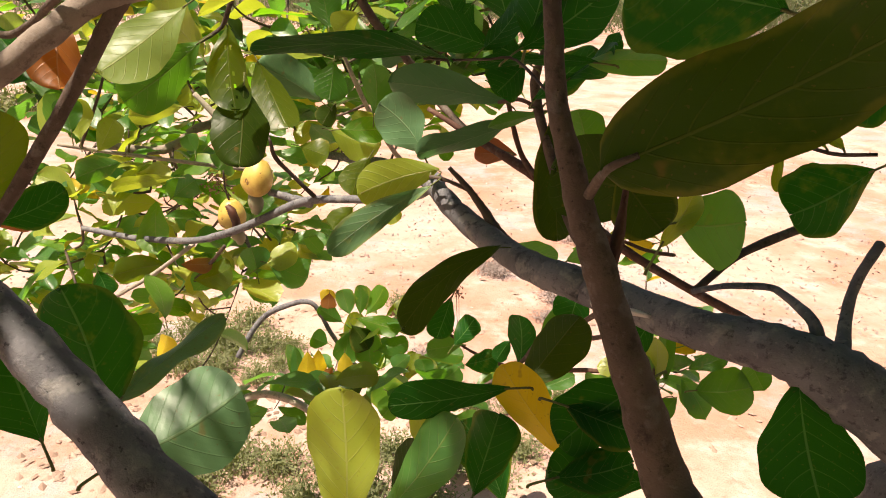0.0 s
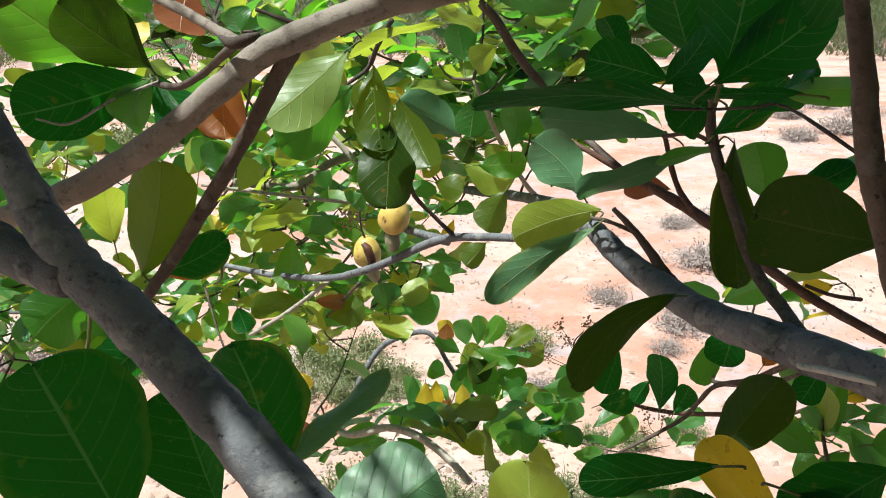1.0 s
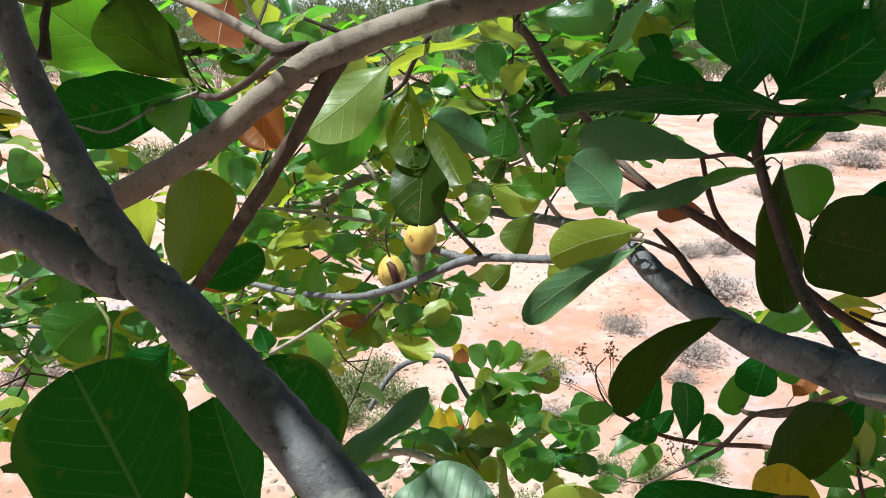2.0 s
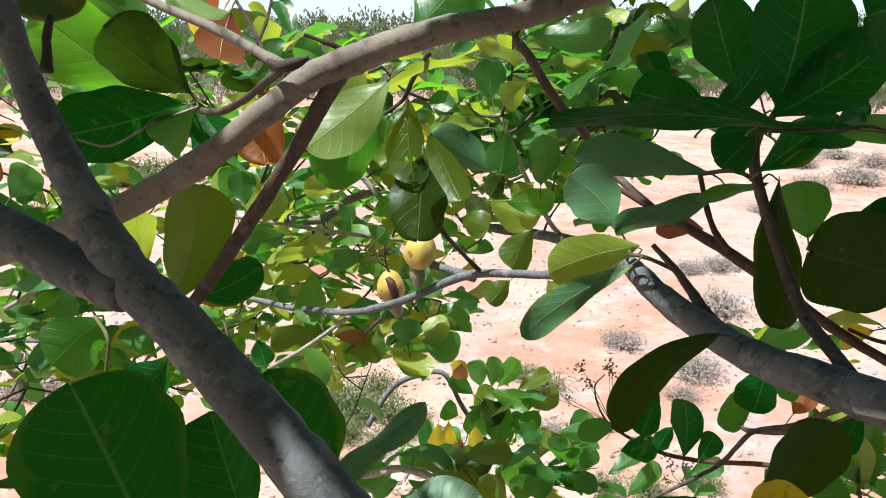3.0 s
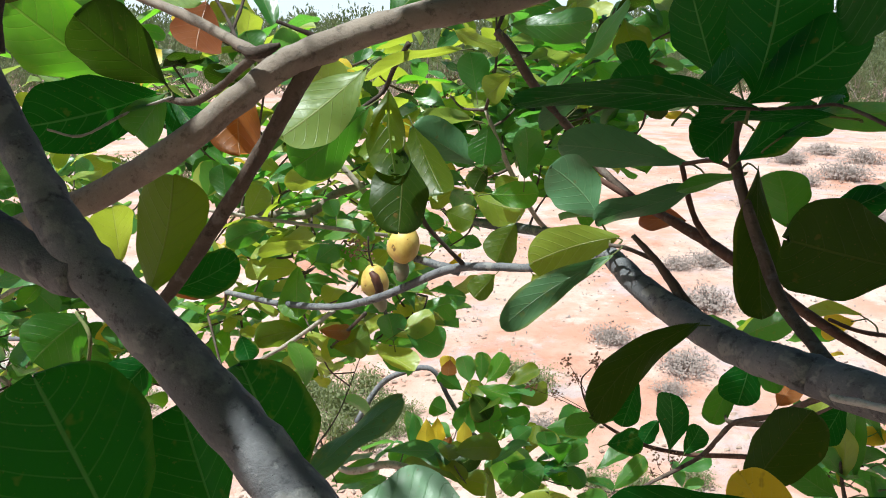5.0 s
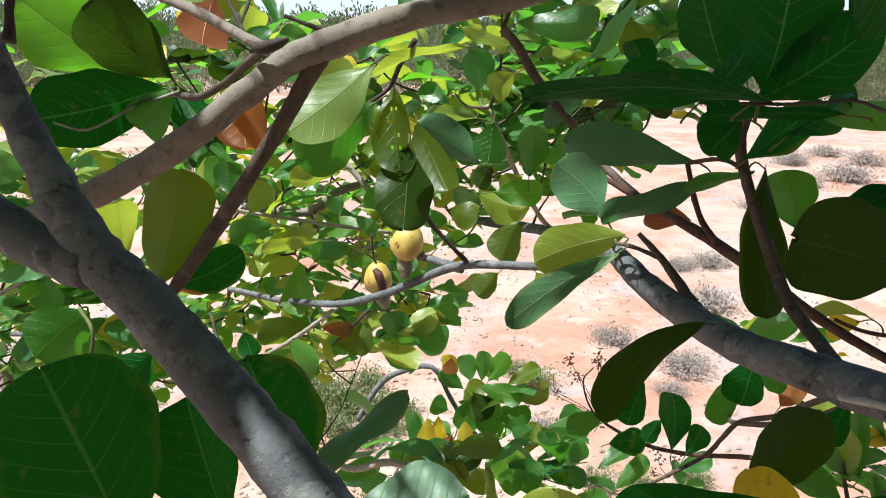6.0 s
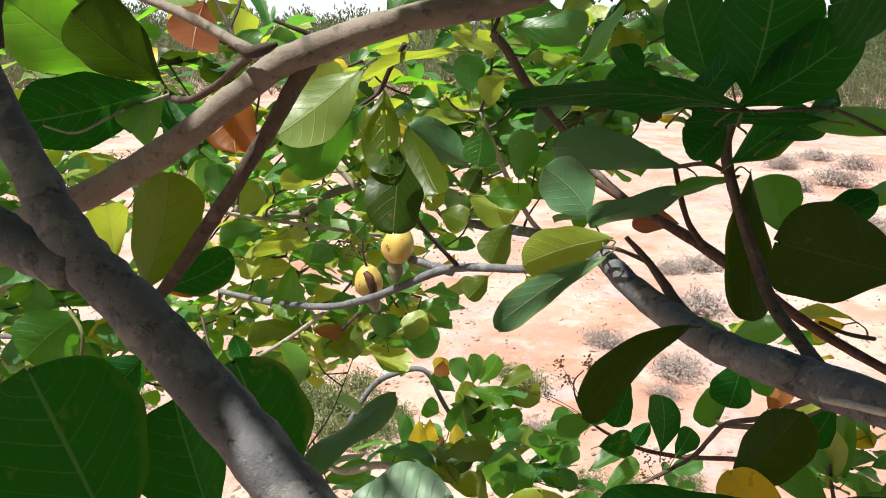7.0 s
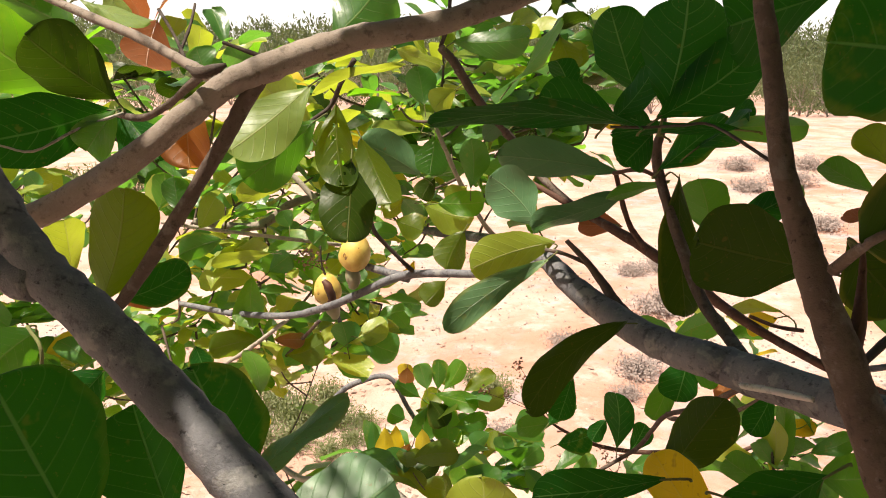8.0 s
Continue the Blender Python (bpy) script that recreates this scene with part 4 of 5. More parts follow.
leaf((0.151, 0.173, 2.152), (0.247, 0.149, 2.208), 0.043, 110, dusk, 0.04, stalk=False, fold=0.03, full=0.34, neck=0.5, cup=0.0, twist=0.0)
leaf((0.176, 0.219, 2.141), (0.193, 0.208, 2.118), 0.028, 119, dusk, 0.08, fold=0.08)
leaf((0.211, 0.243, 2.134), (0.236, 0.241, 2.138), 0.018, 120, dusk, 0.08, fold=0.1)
limb("twig", brownbark, [(0.1628, 0.1702, 2.1579, 0.0011), (0.1532, 0.1720, 2.1526, 0.0014), (0.1539, 0.1894, 2.1389, 0.0022)])
leaf((0.333, 0.258, 2.193), (0.294, 0.264, 2.162), 0.040, -100, deep, 0.10)
leaf((0.266, 0.345, 2.077), (0.309, 0.338, 2.079), 0.048, 119, green, 0.10)
leaf((0.258, 0.341, 2.063), (0.280, 0.349, 2.096), 0.017, 162, lime, 0.10)
leaf((0.388, 0.338, 2.112), (0.335, 0.336, 2.084), 0.046, -109, deep, 0.10)
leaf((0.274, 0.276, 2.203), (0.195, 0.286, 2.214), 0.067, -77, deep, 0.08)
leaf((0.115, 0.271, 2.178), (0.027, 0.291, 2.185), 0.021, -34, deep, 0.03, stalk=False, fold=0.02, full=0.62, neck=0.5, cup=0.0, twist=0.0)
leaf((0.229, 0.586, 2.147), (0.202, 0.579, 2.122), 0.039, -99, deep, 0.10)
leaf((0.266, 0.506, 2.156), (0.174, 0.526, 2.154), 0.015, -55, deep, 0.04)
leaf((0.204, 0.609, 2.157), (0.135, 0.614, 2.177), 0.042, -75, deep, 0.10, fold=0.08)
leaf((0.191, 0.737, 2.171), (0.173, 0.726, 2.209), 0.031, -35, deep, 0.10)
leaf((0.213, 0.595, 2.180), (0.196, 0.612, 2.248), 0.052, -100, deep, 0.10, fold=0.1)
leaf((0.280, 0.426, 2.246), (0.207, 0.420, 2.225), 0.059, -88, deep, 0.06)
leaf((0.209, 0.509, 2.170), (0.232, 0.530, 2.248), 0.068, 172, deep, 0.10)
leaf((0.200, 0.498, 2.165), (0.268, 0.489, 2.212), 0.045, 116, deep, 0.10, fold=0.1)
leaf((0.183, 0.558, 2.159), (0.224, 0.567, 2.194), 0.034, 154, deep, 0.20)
leaf((0.258, 0.766, 2.086), (0.124, 0.801, 2.101), 0.048, -80, matte, 0.06, fold=0.1)
leaf((0.156, 0.713, 2.039), (0.117, 0.765, 2.082), 0.056, -111, matte, 0.10)
leaf((0.256, 0.711, 2.072), (0.146, 0.703, 2.042), 0.036, -66, matte, 0.05, fold=0.1)
leaf((0.260, 0.681, 2.193), (0.255, 0.692, 2.237), 0.038, -115, deep, 0.10)
leaf((0.224, 0.825, 2.191), (0.205, 0.819, 2.168), 0.032, -103, deep, 0.10)
leaf((0.225, 0.576, 2.150), (0.199, 0.579, 2.162), 0.022, -68, deep, 0.10)
leaf((0.301, 0.608, 2.154), (0.317, 0.591, 2.168), 0.021, 103, deep, 0.10)
leaf((0.275, 0.664, 2.092), (0.221, 0.691, 2.073), 0.023, -47, mid, 0.05)
leaf((0.237, 0.609, 2.154), (0.201, 0.600, 2.123), 0.037, -91, deep, 0.10)
leaf((0.246, 0.617, 2.109), (0.304, 0.608, 2.154), 0.036, 134, deep, 0.10)
leaf((0.273, 0.602, 2.131), (0.304, 0.570, 2.165), 0.029, 121, deep, 0.10)
leaf((0.271, 0.566, 2.151), (0.341, 0.546, 2.153), 0.030, 135, green, 0.08)
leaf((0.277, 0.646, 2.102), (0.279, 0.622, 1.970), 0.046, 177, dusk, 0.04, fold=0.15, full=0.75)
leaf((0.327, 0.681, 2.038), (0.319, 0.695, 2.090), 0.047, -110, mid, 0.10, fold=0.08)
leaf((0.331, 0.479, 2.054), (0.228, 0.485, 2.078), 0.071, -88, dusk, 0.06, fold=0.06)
leaf((0.280, 0.547, 2.077), (0.325, 0.532, 2.098), 0.030, 139, deep, 0.10)
leaf((0.302, 0.549, 2.085), (0.337, 0.534, 2.106), 0.024, 147, green, 0.10)
leaf((0.454, 0.755, 1.925), (0.388, 0.757, 1.934), 0.022, -71, lime, 0.15)
leaf((0.469, 0.791, 1.904), (0.429, 0.788, 1.893), 0.031, -89, yellow, 0.10)
leaf((0.314, 0.927, 1.989), (0.253, 0.928, 1.993), 0.038, -77, brown, 0.12)
leaf((0.171, 0.689, 2.027), (0.086, 0.701, 1.997), 0.047, -91, lime, 0.10, fold=0.1)
leaf((0.159, 0.665, 2.015), (0.054, 0.648, 1.951), 0.032, -103, matte, 0.05, fold=0.08, full=0.72)
leaf((0.218, 0.592, 1.976), (0.119, 0.545, 1.912), 0.034, -126, dusk, 0.05, fold=0.05, full=0.8, sway=-0.08, neck=0.7)
leaf((0.175, 0.607, 1.915), (0.159, 0.597, 1.877), 0.028, -122, deep, 0.10)
leaf((0.432, 1.255, 1.469), (0.431, 1.266, 1.588), 0.064, -142, deep, 0.10)
leaf((0.417, 1.288, 1.515), (0.388, 1.277, 1.475), 0.037, -116, deep, 0.10)
leaf((0.460, 1.253, 1.463), (0.494, 1.266, 1.513), 0.046, 159, deep, 0.10)
leaf((0.469, 1.107, 1.692), (0.429, 1.069, 1.626), 0.046, -138, mid, 0.10)
leaf((0.461, 1.021, 1.757), (0.440, 1.003, 1.691), 0.063, -142, deep, 0.10)
leaf((0.467, 1.016, 1.741), (0.508, 1.010, 1.718), 0.033, 118, mid, 0.10)
leaf((0.545, 1.094, 1.644), (0.576, 1.104, 1.682), 0.042, 164, orange, 0.10)
leaf((0.518, 0.868, 1.766), (0.483, 0.854, 1.714), 0.039, -131, deep, 0.10)
leaf((0.402, 0.935, 1.826), (0.472, 0.941, 1.848), 0.042, 139, green, 0.10)
leaf((0.301, 0.848, 1.887), (0.355, 0.842, 1.864), 0.034, 138, green, 0.10)
leaf((0.345, 1.405, 1.450), (0.256, 1.404, 1.445), 0.057, -89, mid, 0.10)
leaf((0.337, 1.348, 1.430), (0.408, 1.352, 1.447), 0.058, 148, deep, 0.10)
leaf((0.339, 1.281, 1.370), (0.400, 1.297, 1.432), 0.039, 148, mid, 0.10)
leaf((0.056, 1.280, 1.955), (0.145, 1.272, 1.926), 0.061, 121, lime, 0.10)
leaf((0.135, 1.288, 1.984), (0.100, 1.280, 1.955), 0.049, -89, lime, 0.10)
leaf((0.123, 1.089, 2.016), (0.127, 1.108, 2.089), 0.050, -166, mid, 0.10)
leaf((0.061, 1.318, 2.099), (0.090, 1.333, 2.157), 0.062, 133, lime, 0.10)
leaf((0.102, 1.128, 2.164), (0.064, 1.121, 2.135), 0.045, -81, lime, 0.10)
leaf((0.056, 1.224, 2.134), (0.047, 1.240, 2.196), 0.053, -133, mid, 0.10)
leaf((0.083, 0.939, 2.230), (0.176, 0.887, 2.231), 0.041, 108, mid, 0.10)
leaf((0.147, 0.873, 2.175), (0.208, 0.840, 2.249), 0.026, 133, green, 0.10)
leaf((0.221, 0.941, 2.237), (0.238, 0.930, 2.197), 0.043, 120, olive, 0.10)
leaf((0.238, 1.034, 2.200), (0.280, 1.041, 2.226), 0.037, 122, olive, 0.10)
leaf((0.120, 1.170, 1.930), (0.088, 1.153, 1.868), 0.057, -110, olive, 0.12)
leaf((0.095, 1.244, 1.821), (0.056, 1.234, 1.782), 0.045, -100, olive, 0.12)
leaf((0.148, 1.149, 1.850), (0.166, 1.142, 1.823), 0.032, 126, lime, 0.10)
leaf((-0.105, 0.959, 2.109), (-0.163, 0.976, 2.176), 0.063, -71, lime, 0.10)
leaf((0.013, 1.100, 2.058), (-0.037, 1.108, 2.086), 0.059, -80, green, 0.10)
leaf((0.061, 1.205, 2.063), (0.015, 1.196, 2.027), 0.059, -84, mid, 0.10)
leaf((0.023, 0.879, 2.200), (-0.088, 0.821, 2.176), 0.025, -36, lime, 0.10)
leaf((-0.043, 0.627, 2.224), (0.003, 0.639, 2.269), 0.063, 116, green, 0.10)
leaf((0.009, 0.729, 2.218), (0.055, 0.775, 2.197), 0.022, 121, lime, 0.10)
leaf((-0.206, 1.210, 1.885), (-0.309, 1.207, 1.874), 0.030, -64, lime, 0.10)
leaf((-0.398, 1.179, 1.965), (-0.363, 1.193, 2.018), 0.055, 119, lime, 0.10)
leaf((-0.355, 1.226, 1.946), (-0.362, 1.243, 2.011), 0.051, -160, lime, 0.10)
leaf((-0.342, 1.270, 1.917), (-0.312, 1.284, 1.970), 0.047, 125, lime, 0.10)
leaf((-0.325, 1.351, 1.833), (-0.389, 1.363, 1.880), 0.064, -97, mid, 0.10)
leaf((-0.200, 1.258, 1.677), (-0.128, 1.263, 1.697), 0.059, 131, olive, 0.10)
leaf((-0.221, 1.266, 1.707), (-0.164, 1.265, 1.702), 0.035, 147, orange, 0.10)
leaf((-0.246, 1.266, 1.707), (-0.339, 1.262, 1.692), 0.055, -90, olive, 0.10)
leaf((-0.352, 1.217, 1.715), (-0.337, 1.205, 1.672), 0.045, 161, deep, 0.10)
leaf((-0.219, 1.102, 1.673), (-0.223, 1.076, 1.771), 0.044, 1, mid, 0.10)
leaf((-0.233, 1.083, 1.602), (-0.215, 1.095, 1.646), 0.033, 140, yellow, 0.12)
leaf((-0.323, 1.413, 1.284), (-0.286, 1.432, 1.355), 0.057, 139, brown, 0.15)
leaf((-0.090, 1.307, 1.668), (-0.101, 1.321, 1.719), 0.058, -133, green, 0.10)
leaf((-0.068, 1.313, 1.688), (0.006, 1.305, 1.657), 0.066, 128, green, 0.10)
leaf((-0.090, 1.310, 1.678), (-0.015, 1.321, 1.719), 0.052, 131, lime, 0.10)
leaf((-0.093, 1.244, 1.821), (-0.024, 1.239, 1.802), 0.042, 129, green, 0.10)
leaf((-0.133, 1.227, 1.754), (-0.183, 1.232, 1.773), 0.044, -88, mid, 0.10)
leaf((0.006, 1.174, 1.948), (0.051, 1.170, 1.930), 0.049, 123, olive, 0.12)
leaf((-0.197, 1.367, 1.895), (-0.213, 1.376, 1.926), 0.037, -117, mid, 0.10)
leaf((-0.231, 1.298, 1.826), (-0.190, 1.305, 1.856), 0.047, 118, green, 0.10)
leaf((-0.123, 1.267, 1.907), (-0.143, 1.262, 1.888), 0.051, -90, green, 0.10)
leaf((-0.083, 1.252, 1.850), (-0.054, 1.244, 1.821), 0.041, 129, mid, 0.10)
leaf((-0.828, 1.343, 1.802), (-0.774, 1.354, 1.843), 0.066, 105, lime, 0.10)
leaf((-0.798, 1.239, 1.802), (-0.689, 1.244, 1.821), 0.046, 132, green, 0.10)
leaf((-0.553, 0.886, 2.031), (-0.525, 0.897, 2.070), 0.043, 102, green, 0.10)
leaf((0.459, 0.535, 2.094), (0.420, 0.537, 2.083), 0.016, -85, mid, 0.10)
leaf((0.454, 0.534, 2.089), (0.446, 0.520, 2.047), 0.010, -164, olive, 0.10)
leaf((0.467, 0.520, 2.084), (0.485, 0.526, 2.110), 0.011, 166, olive, 0.10)
leaf((0.479, 0.508, 2.087), (0.452, 0.521, 2.109), 0.007, -71, lime, 0.10)
leaf((0.493, 0.505, 2.087), (0.480, 0.512, 2.099), 0.010, -71, olive, 0.10)
leaf((0.406, 0.393, 2.094), (0.379, 0.396, 2.091), 0.019, -88, deep, 0.10)
leaf((0.564, 0.921, 1.586), (0.495, 0.937, 1.630), 0.050, -93, mid, 0.10)
leaf((0.564, 0.927, 1.606), (0.571, 0.947, 1.689), 0.037, -155, lime, 0.10)
leaf((0.585, 0.926, 1.610), (0.590, 0.952, 1.710), 0.032, -142, mid, 0.10)
leaf((0.623, 0.931, 1.639), (0.688, 0.932, 1.657), 0.035, 152, mid, 0.10)
leaf((0.635, 0.921, 1.603), (0.725, 0.916, 1.603), 0.080, 137, mid, 0.12)
leaf((0.606, 0.920, 1.593), (0.570, 0.914, 1.557), 0.038, -125, mid, 0.10)
leaf((0.568, 0.929, 1.618), (0.542, 0.941, 1.656), 0.029, -83, green, 0.10)
leaf((0.724, 0.928, 1.652), (0.748, 0.914, 1.603), 0.054, 117, mid, 0.10)
leaf((0.343, 0.451, 2.116), (0.304, 0.459, 2.140), 0.021, -66, mid, 0.10)
leaf((0.354, 0.455, 2.135), (0.331, 0.463, 2.161), 0.025, -68, olive, 0.10)
leaf((0.345, 0.447, 2.101), (0.316, 0.449, 2.103), 0.011, -74, brown, 0.10)
leaf((-0.277, 1.170, 1.920), (-0.349, 1.164, 1.897), 0.046, -85, mid, 0.10)
leaf((-0.365, 1.134, 1.978), (-0.355, 1.149, 2.034), 0.038, 145, bright, 0.10)
leaf((-0.320, 1.084, 1.986), (-0.326, 1.098, 2.035), 0.043, -156, mid, 0.10)
leaf((0.046, 0.998, 2.048), (-0.041, 1.012, 2.100), 0.054, -80, matte, 0.10)
leaf((0.063, 1.013, 2.102), (0.054, 0.998, 2.049), 0.049, -135, mid, 0.10)
leaf((0.050, 1.115, 2.099), (-0.028, 1.118, 2.111), 0.027, -65, pale, 0.10)
leaf((0.071, 1.087, 1.993), (0.144, 1.087, 1.993), 0.043, 115, bright, 0.10)
leaf((0.064, 1.047, 2.039), (0.044, 1.039, 2.008), 0.032, -102, dusk, 0.10)
leaf((0.187, 1.021, 2.132), (0.129, 1.012, 2.101), 0.034, -82, matte, 0.10)
leaf((-0.153, 1.276, 1.929), (-0.094, 1.284, 1.959), 0.042, 121, bright, 0.10)
leaf((0.288, 1.230, 1.538), (0.332, 1.243, 1.591), 0.052, 147, deep, 0.10)
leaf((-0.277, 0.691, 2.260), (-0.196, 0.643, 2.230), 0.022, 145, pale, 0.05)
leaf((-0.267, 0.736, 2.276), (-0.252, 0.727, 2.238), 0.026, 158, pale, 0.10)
leaf((-0.229, 0.353, 2.230), (-0.177, 0.354, 2.232), 0.024, 96, dusk, 0.08)
leaf((-0.250, 1.024, 2.191), (-0.262, 1.033, 2.223), 0.042, -116, green, 0.10)
leaf((-0.164, 0.923, 2.197), (-0.202, 0.928, 2.214), 0.035, -77, green, 0.10)
leaf((0.024, 2.628, 0.989), (0.029, 2.649, 1.069), 0.063, -176, yellow, 0.10)
leaf((0.109, 2.623, 0.968), (0.081, 2.649, 1.067), 0.080, -124, green, 0.10)
leaf((0.151, 2.623, 0.964), (0.157, 2.653, 1.082), 0.062, -178, mid, 0.10)
leaf((0.175, 2.623, 0.964), (0.251, 2.651, 1.073), 0.075, 134, bright, 0.10)
leaf((0.137, 2.601, 0.960), (0.305, 2.588, 0.905), 0.079, 125, bright, 0.10)
leaf((0.085, 2.615, 0.936), (-0.010, 2.631, 1.002), 0.071, -106, mid, 0.10)
leaf((0.117, 2.594, 0.935), (0.180, 2.570, 0.838), 0.101, 130, dusk, 0.10)
leaf((0.024, 2.595, 0.858), (-0.039, 2.602, 0.888), 0.084, -107, mid, 0.10)
leaf((0.110, 2.615, 0.894), (0.094, 2.584, 0.773), 0.102, -148, mid, 0.10)
leaf((0.186, 2.622, 0.921), (0.190, 2.581, 0.760), 0.111, -179, mid, 0.10)
leaf((-0.053, 2.541, 0.853), (-0.064, 2.506, 0.717), 0.078, -154, yellow, 0.10)
leaf((-0.013, 2.561, 0.850), (-0.010, 2.536, 0.750), 0.061, -174, yellow, 0.10)
leaf((0.088, 2.540, 0.845), (0.084, 2.520, 0.766), 0.061, -161, yellow, 0.10)
leaf((0.041, 2.526, 0.791), (0.015, 2.513, 0.741), 0.043, -118, orange, 0.10)
leaf((0.218, 2.560, 0.839), (0.341, 2.568, 0.866), 0.079, 129, mid, 0.10)
leaf((-0.105, 2.565, 0.869), (-0.092, 2.536, 0.752), 0.053, 171, green, 0.10)
leaf((0.172, 2.499, 0.764), (0.041, 2.477, 0.682), 0.099, -112, dusk, 0.10)
leaf((0.206, 2.498, 0.759), (0.283, 2.467, 0.636), 0.142, 131, bright, 0.10)
leaf((0.251, 2.465, 0.709), (0.365, 2.445, 0.627), 0.128, 128, mid, 0.10)
leaf((0.007, 2.492, 0.739), (-0.059, 2.472, 0.663), 0.091, -113, green, 0.10)
leaf((-0.109, 2.519, 0.766), (-0.171, 2.496, 0.679), 0.100, -112, mid, 0.10)
leaf((0.406, 2.491, 0.726), (0.389, 2.515, 0.821), 0.078, -131, green, 0.10)
leaf((0.397, 2.518, 0.831), (0.557, 2.517, 0.822), 0.082, 128, mid, 0.10)
leaf((0.449, 2.468, 0.716), (0.538, 2.487, 0.785), 0.090, 137, mid, 0.10)
leaf((0.475, 2.465, 0.704), (0.538, 2.446, 0.626), 0.073, 125, mid, 0.10)
leaf((0.042, 2.451, 0.660), (0.188, 2.444, 0.627), 0.098, 132, olive, 0.10)
leaf((0.345, 2.536, 0.823), (0.278, 2.524, 0.776), 0.070, -113, green, 0.10)
leaf((-0.189, 2.307, 0.750), (-0.288, 2.298, 0.716), 0.081, -111, green, 0.10)
leaf((0.299, 2.406, 0.717), (0.227, 2.387, 0.647), 0.092, -117, bright, 0.10)
leaf((0.034, 2.598, 1.073), (0.024, 2.583, 1.015), 0.064, -129, orange, 0.12)

# sprays at twig ends: centre, leaf count, leaf length, spread, tint
spray((0.102, 2.640, 0.840), 4, 0.156, 0.066, olive)
spray((0.323, 2.589, 0.647), 4, 0.18, 0.066, mid)
spray((0.376, 2.484, 0.639), 4, 0.168, 0.064, olive)
spray((0.526, 2.478, 0.618), 4, 0.156, 0.064, mid)
spray((0.013, 2.511, 0.742), 4, 0.168, 0.064, olive)
spray((-0.137, 2.511, 0.742), 4, 0.156, 0.064, mid)
spray((0.213, 2.654, 0.894), 4, 0.162, 0.100, olive)
spray((0.151, 2.702, 0.683), 4, 0.18, 0.138, mid)
spray((0.358, 2.702, 0.683), 4, 0.18, 0.115, olive)
spray((0.479, 2.589, 0.647), 4, 0.18, 0.111, mid)
spray((0.091, 2.301, 0.731), 4, 0.18, 0.119, olive)
spray((-0.264, 2.227, 1.234), 6, 0.18, 0.110, mid)
spray((-0.411, 2.218, 1.199), 6, 0.18, 0.110, mid)
spray((-0.076, 1.460, 1.656), 7, .09, 0.059, green)
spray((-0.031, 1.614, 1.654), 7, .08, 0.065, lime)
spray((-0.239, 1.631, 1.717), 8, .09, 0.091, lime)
spray((-0.343, 1.624, 1.692), 8, .09, 0.091, green)
spray((-0.434, 1.631, 1.717), 8, .09, 0.078, lime)
spray((-0.460, 1.604, 1.616), 7, .09, 0.078, green)
spray((-0.308, 1.698, 1.582), 6, .09, 0.069, mid)
spray((-0.494, 1.547, 1.792), 7, .09, 0.061, lime)
spray((-0.577, 1.594, 1.579), 7, .09, 0.065, green)
spray((-0.369, 1.674, 1.880), 8, .09, 0.078, lime)
spray((-0.420, 1.585, 1.934), 7, .09, 0.061, green)
spray((-0.308, 1.790, 1.928), 6, .09, 0.069, lime)
spray((-0.198, 1.765, 1.835), 6, .09, 0.069, lime)
spray((-0.143, 1.755, 1.795), 6, .09, 0.069, green)
spray((-0.029, 1.594, 1.970), 8, .09, 0.073, lime)
spray((0.044, 1.585, 1.934), 8, .09, 0.073, lime)
spray((0.086, 1.667, 1.855), 7, .09, 0.065, bright)
spray((-0.028, 1.527, 2.106), 8, .09, 0.069, green)
spray((0.041, 1.515, 2.062), 8, .09, 0.069, mid)
spray((0.103, 1.441, 2.174), 7, .09, 0.053, lime)
spray((0.179, 1.550, 2.195), 7, .09, 0.057, green)
spray((0.252, 1.657, 2.206), 7, .09, 0.061, lime)
spray((0.276, 1.632, 2.112), 7, .09, 0.061, green)
spray((0.215, 1.622, 2.076), 7, .09, 0.061, lime)
spray((0.178, 1.600, 1.993), 6, .09, 0.061, green)
spray((-0.029, 1.653, 2.194), 6, .09, 0.073, lime)
spray((0.294, 1.354, 2.234), 7, .09, 0.050, green)
spray((0.215, 1.361, 2.263), 7, .09, 0.050, lime)
spray((0.088, 1.256, 2.258), 5, .09, 0.037, green)
spray((0.359, 1.439, 2.164), 6, .09, 0.043, green)
spray((0.293, 1.521, 2.084), 7, .09, 0.057, bright)
spray((0.244, 1.238, 2.187), 7, .09, 0.037, mid)
spray((0.314, 1.323, 2.119), 7, .09, 0.040, dusk)
spray((0.224, 1.313, 2.080), 6, .09, 0.040, green)
spray((0.391, 1.425, 2.112), 6, .09, 0.043, mid)
spray((0.372, 1.249, 2.231), 6, .09, 0.037, mid)
spray((0.215, 1.333, 2.157), 7, .09, 0.040, bright)
spray((0.396, 1.509, 2.040), 6, .09, 0.046, bright)
spray((0.281, 1.259, 2.267), 6, .09, 0.037, dusk)
spray((0.188, 1.392, 1.988), 6, .09, 0.043, mid)
spray((0.135, 1.321, 2.109), 6, .09, 0.040, bright)
spray((0.316, 1.506, 2.028), 6, .09, 0.046, mid)
spray((0.362, 1.610, 2.029), 6, .09, 0.055, green)
spray((0.288, 1.600, 1.993), 7, .09, 0.055, lime)
spray((0.371, 1.694, 1.955), 5, .09, 0.052, bright)
spray((0.363, 1.354, 2.234), 6, .09, 0.040, lime)
spray((0.413, 1.441, 2.174), 5, .09, 0.043, bright)
spray((0.210, 1.406, 2.040), 6, .09, 0.043, dusk)
spray((0.213, 1.477, 1.918), 6, .09, 0.046, bright)
spray((0.276, 1.582, 1.922), 5, .09, 0.049, mid)
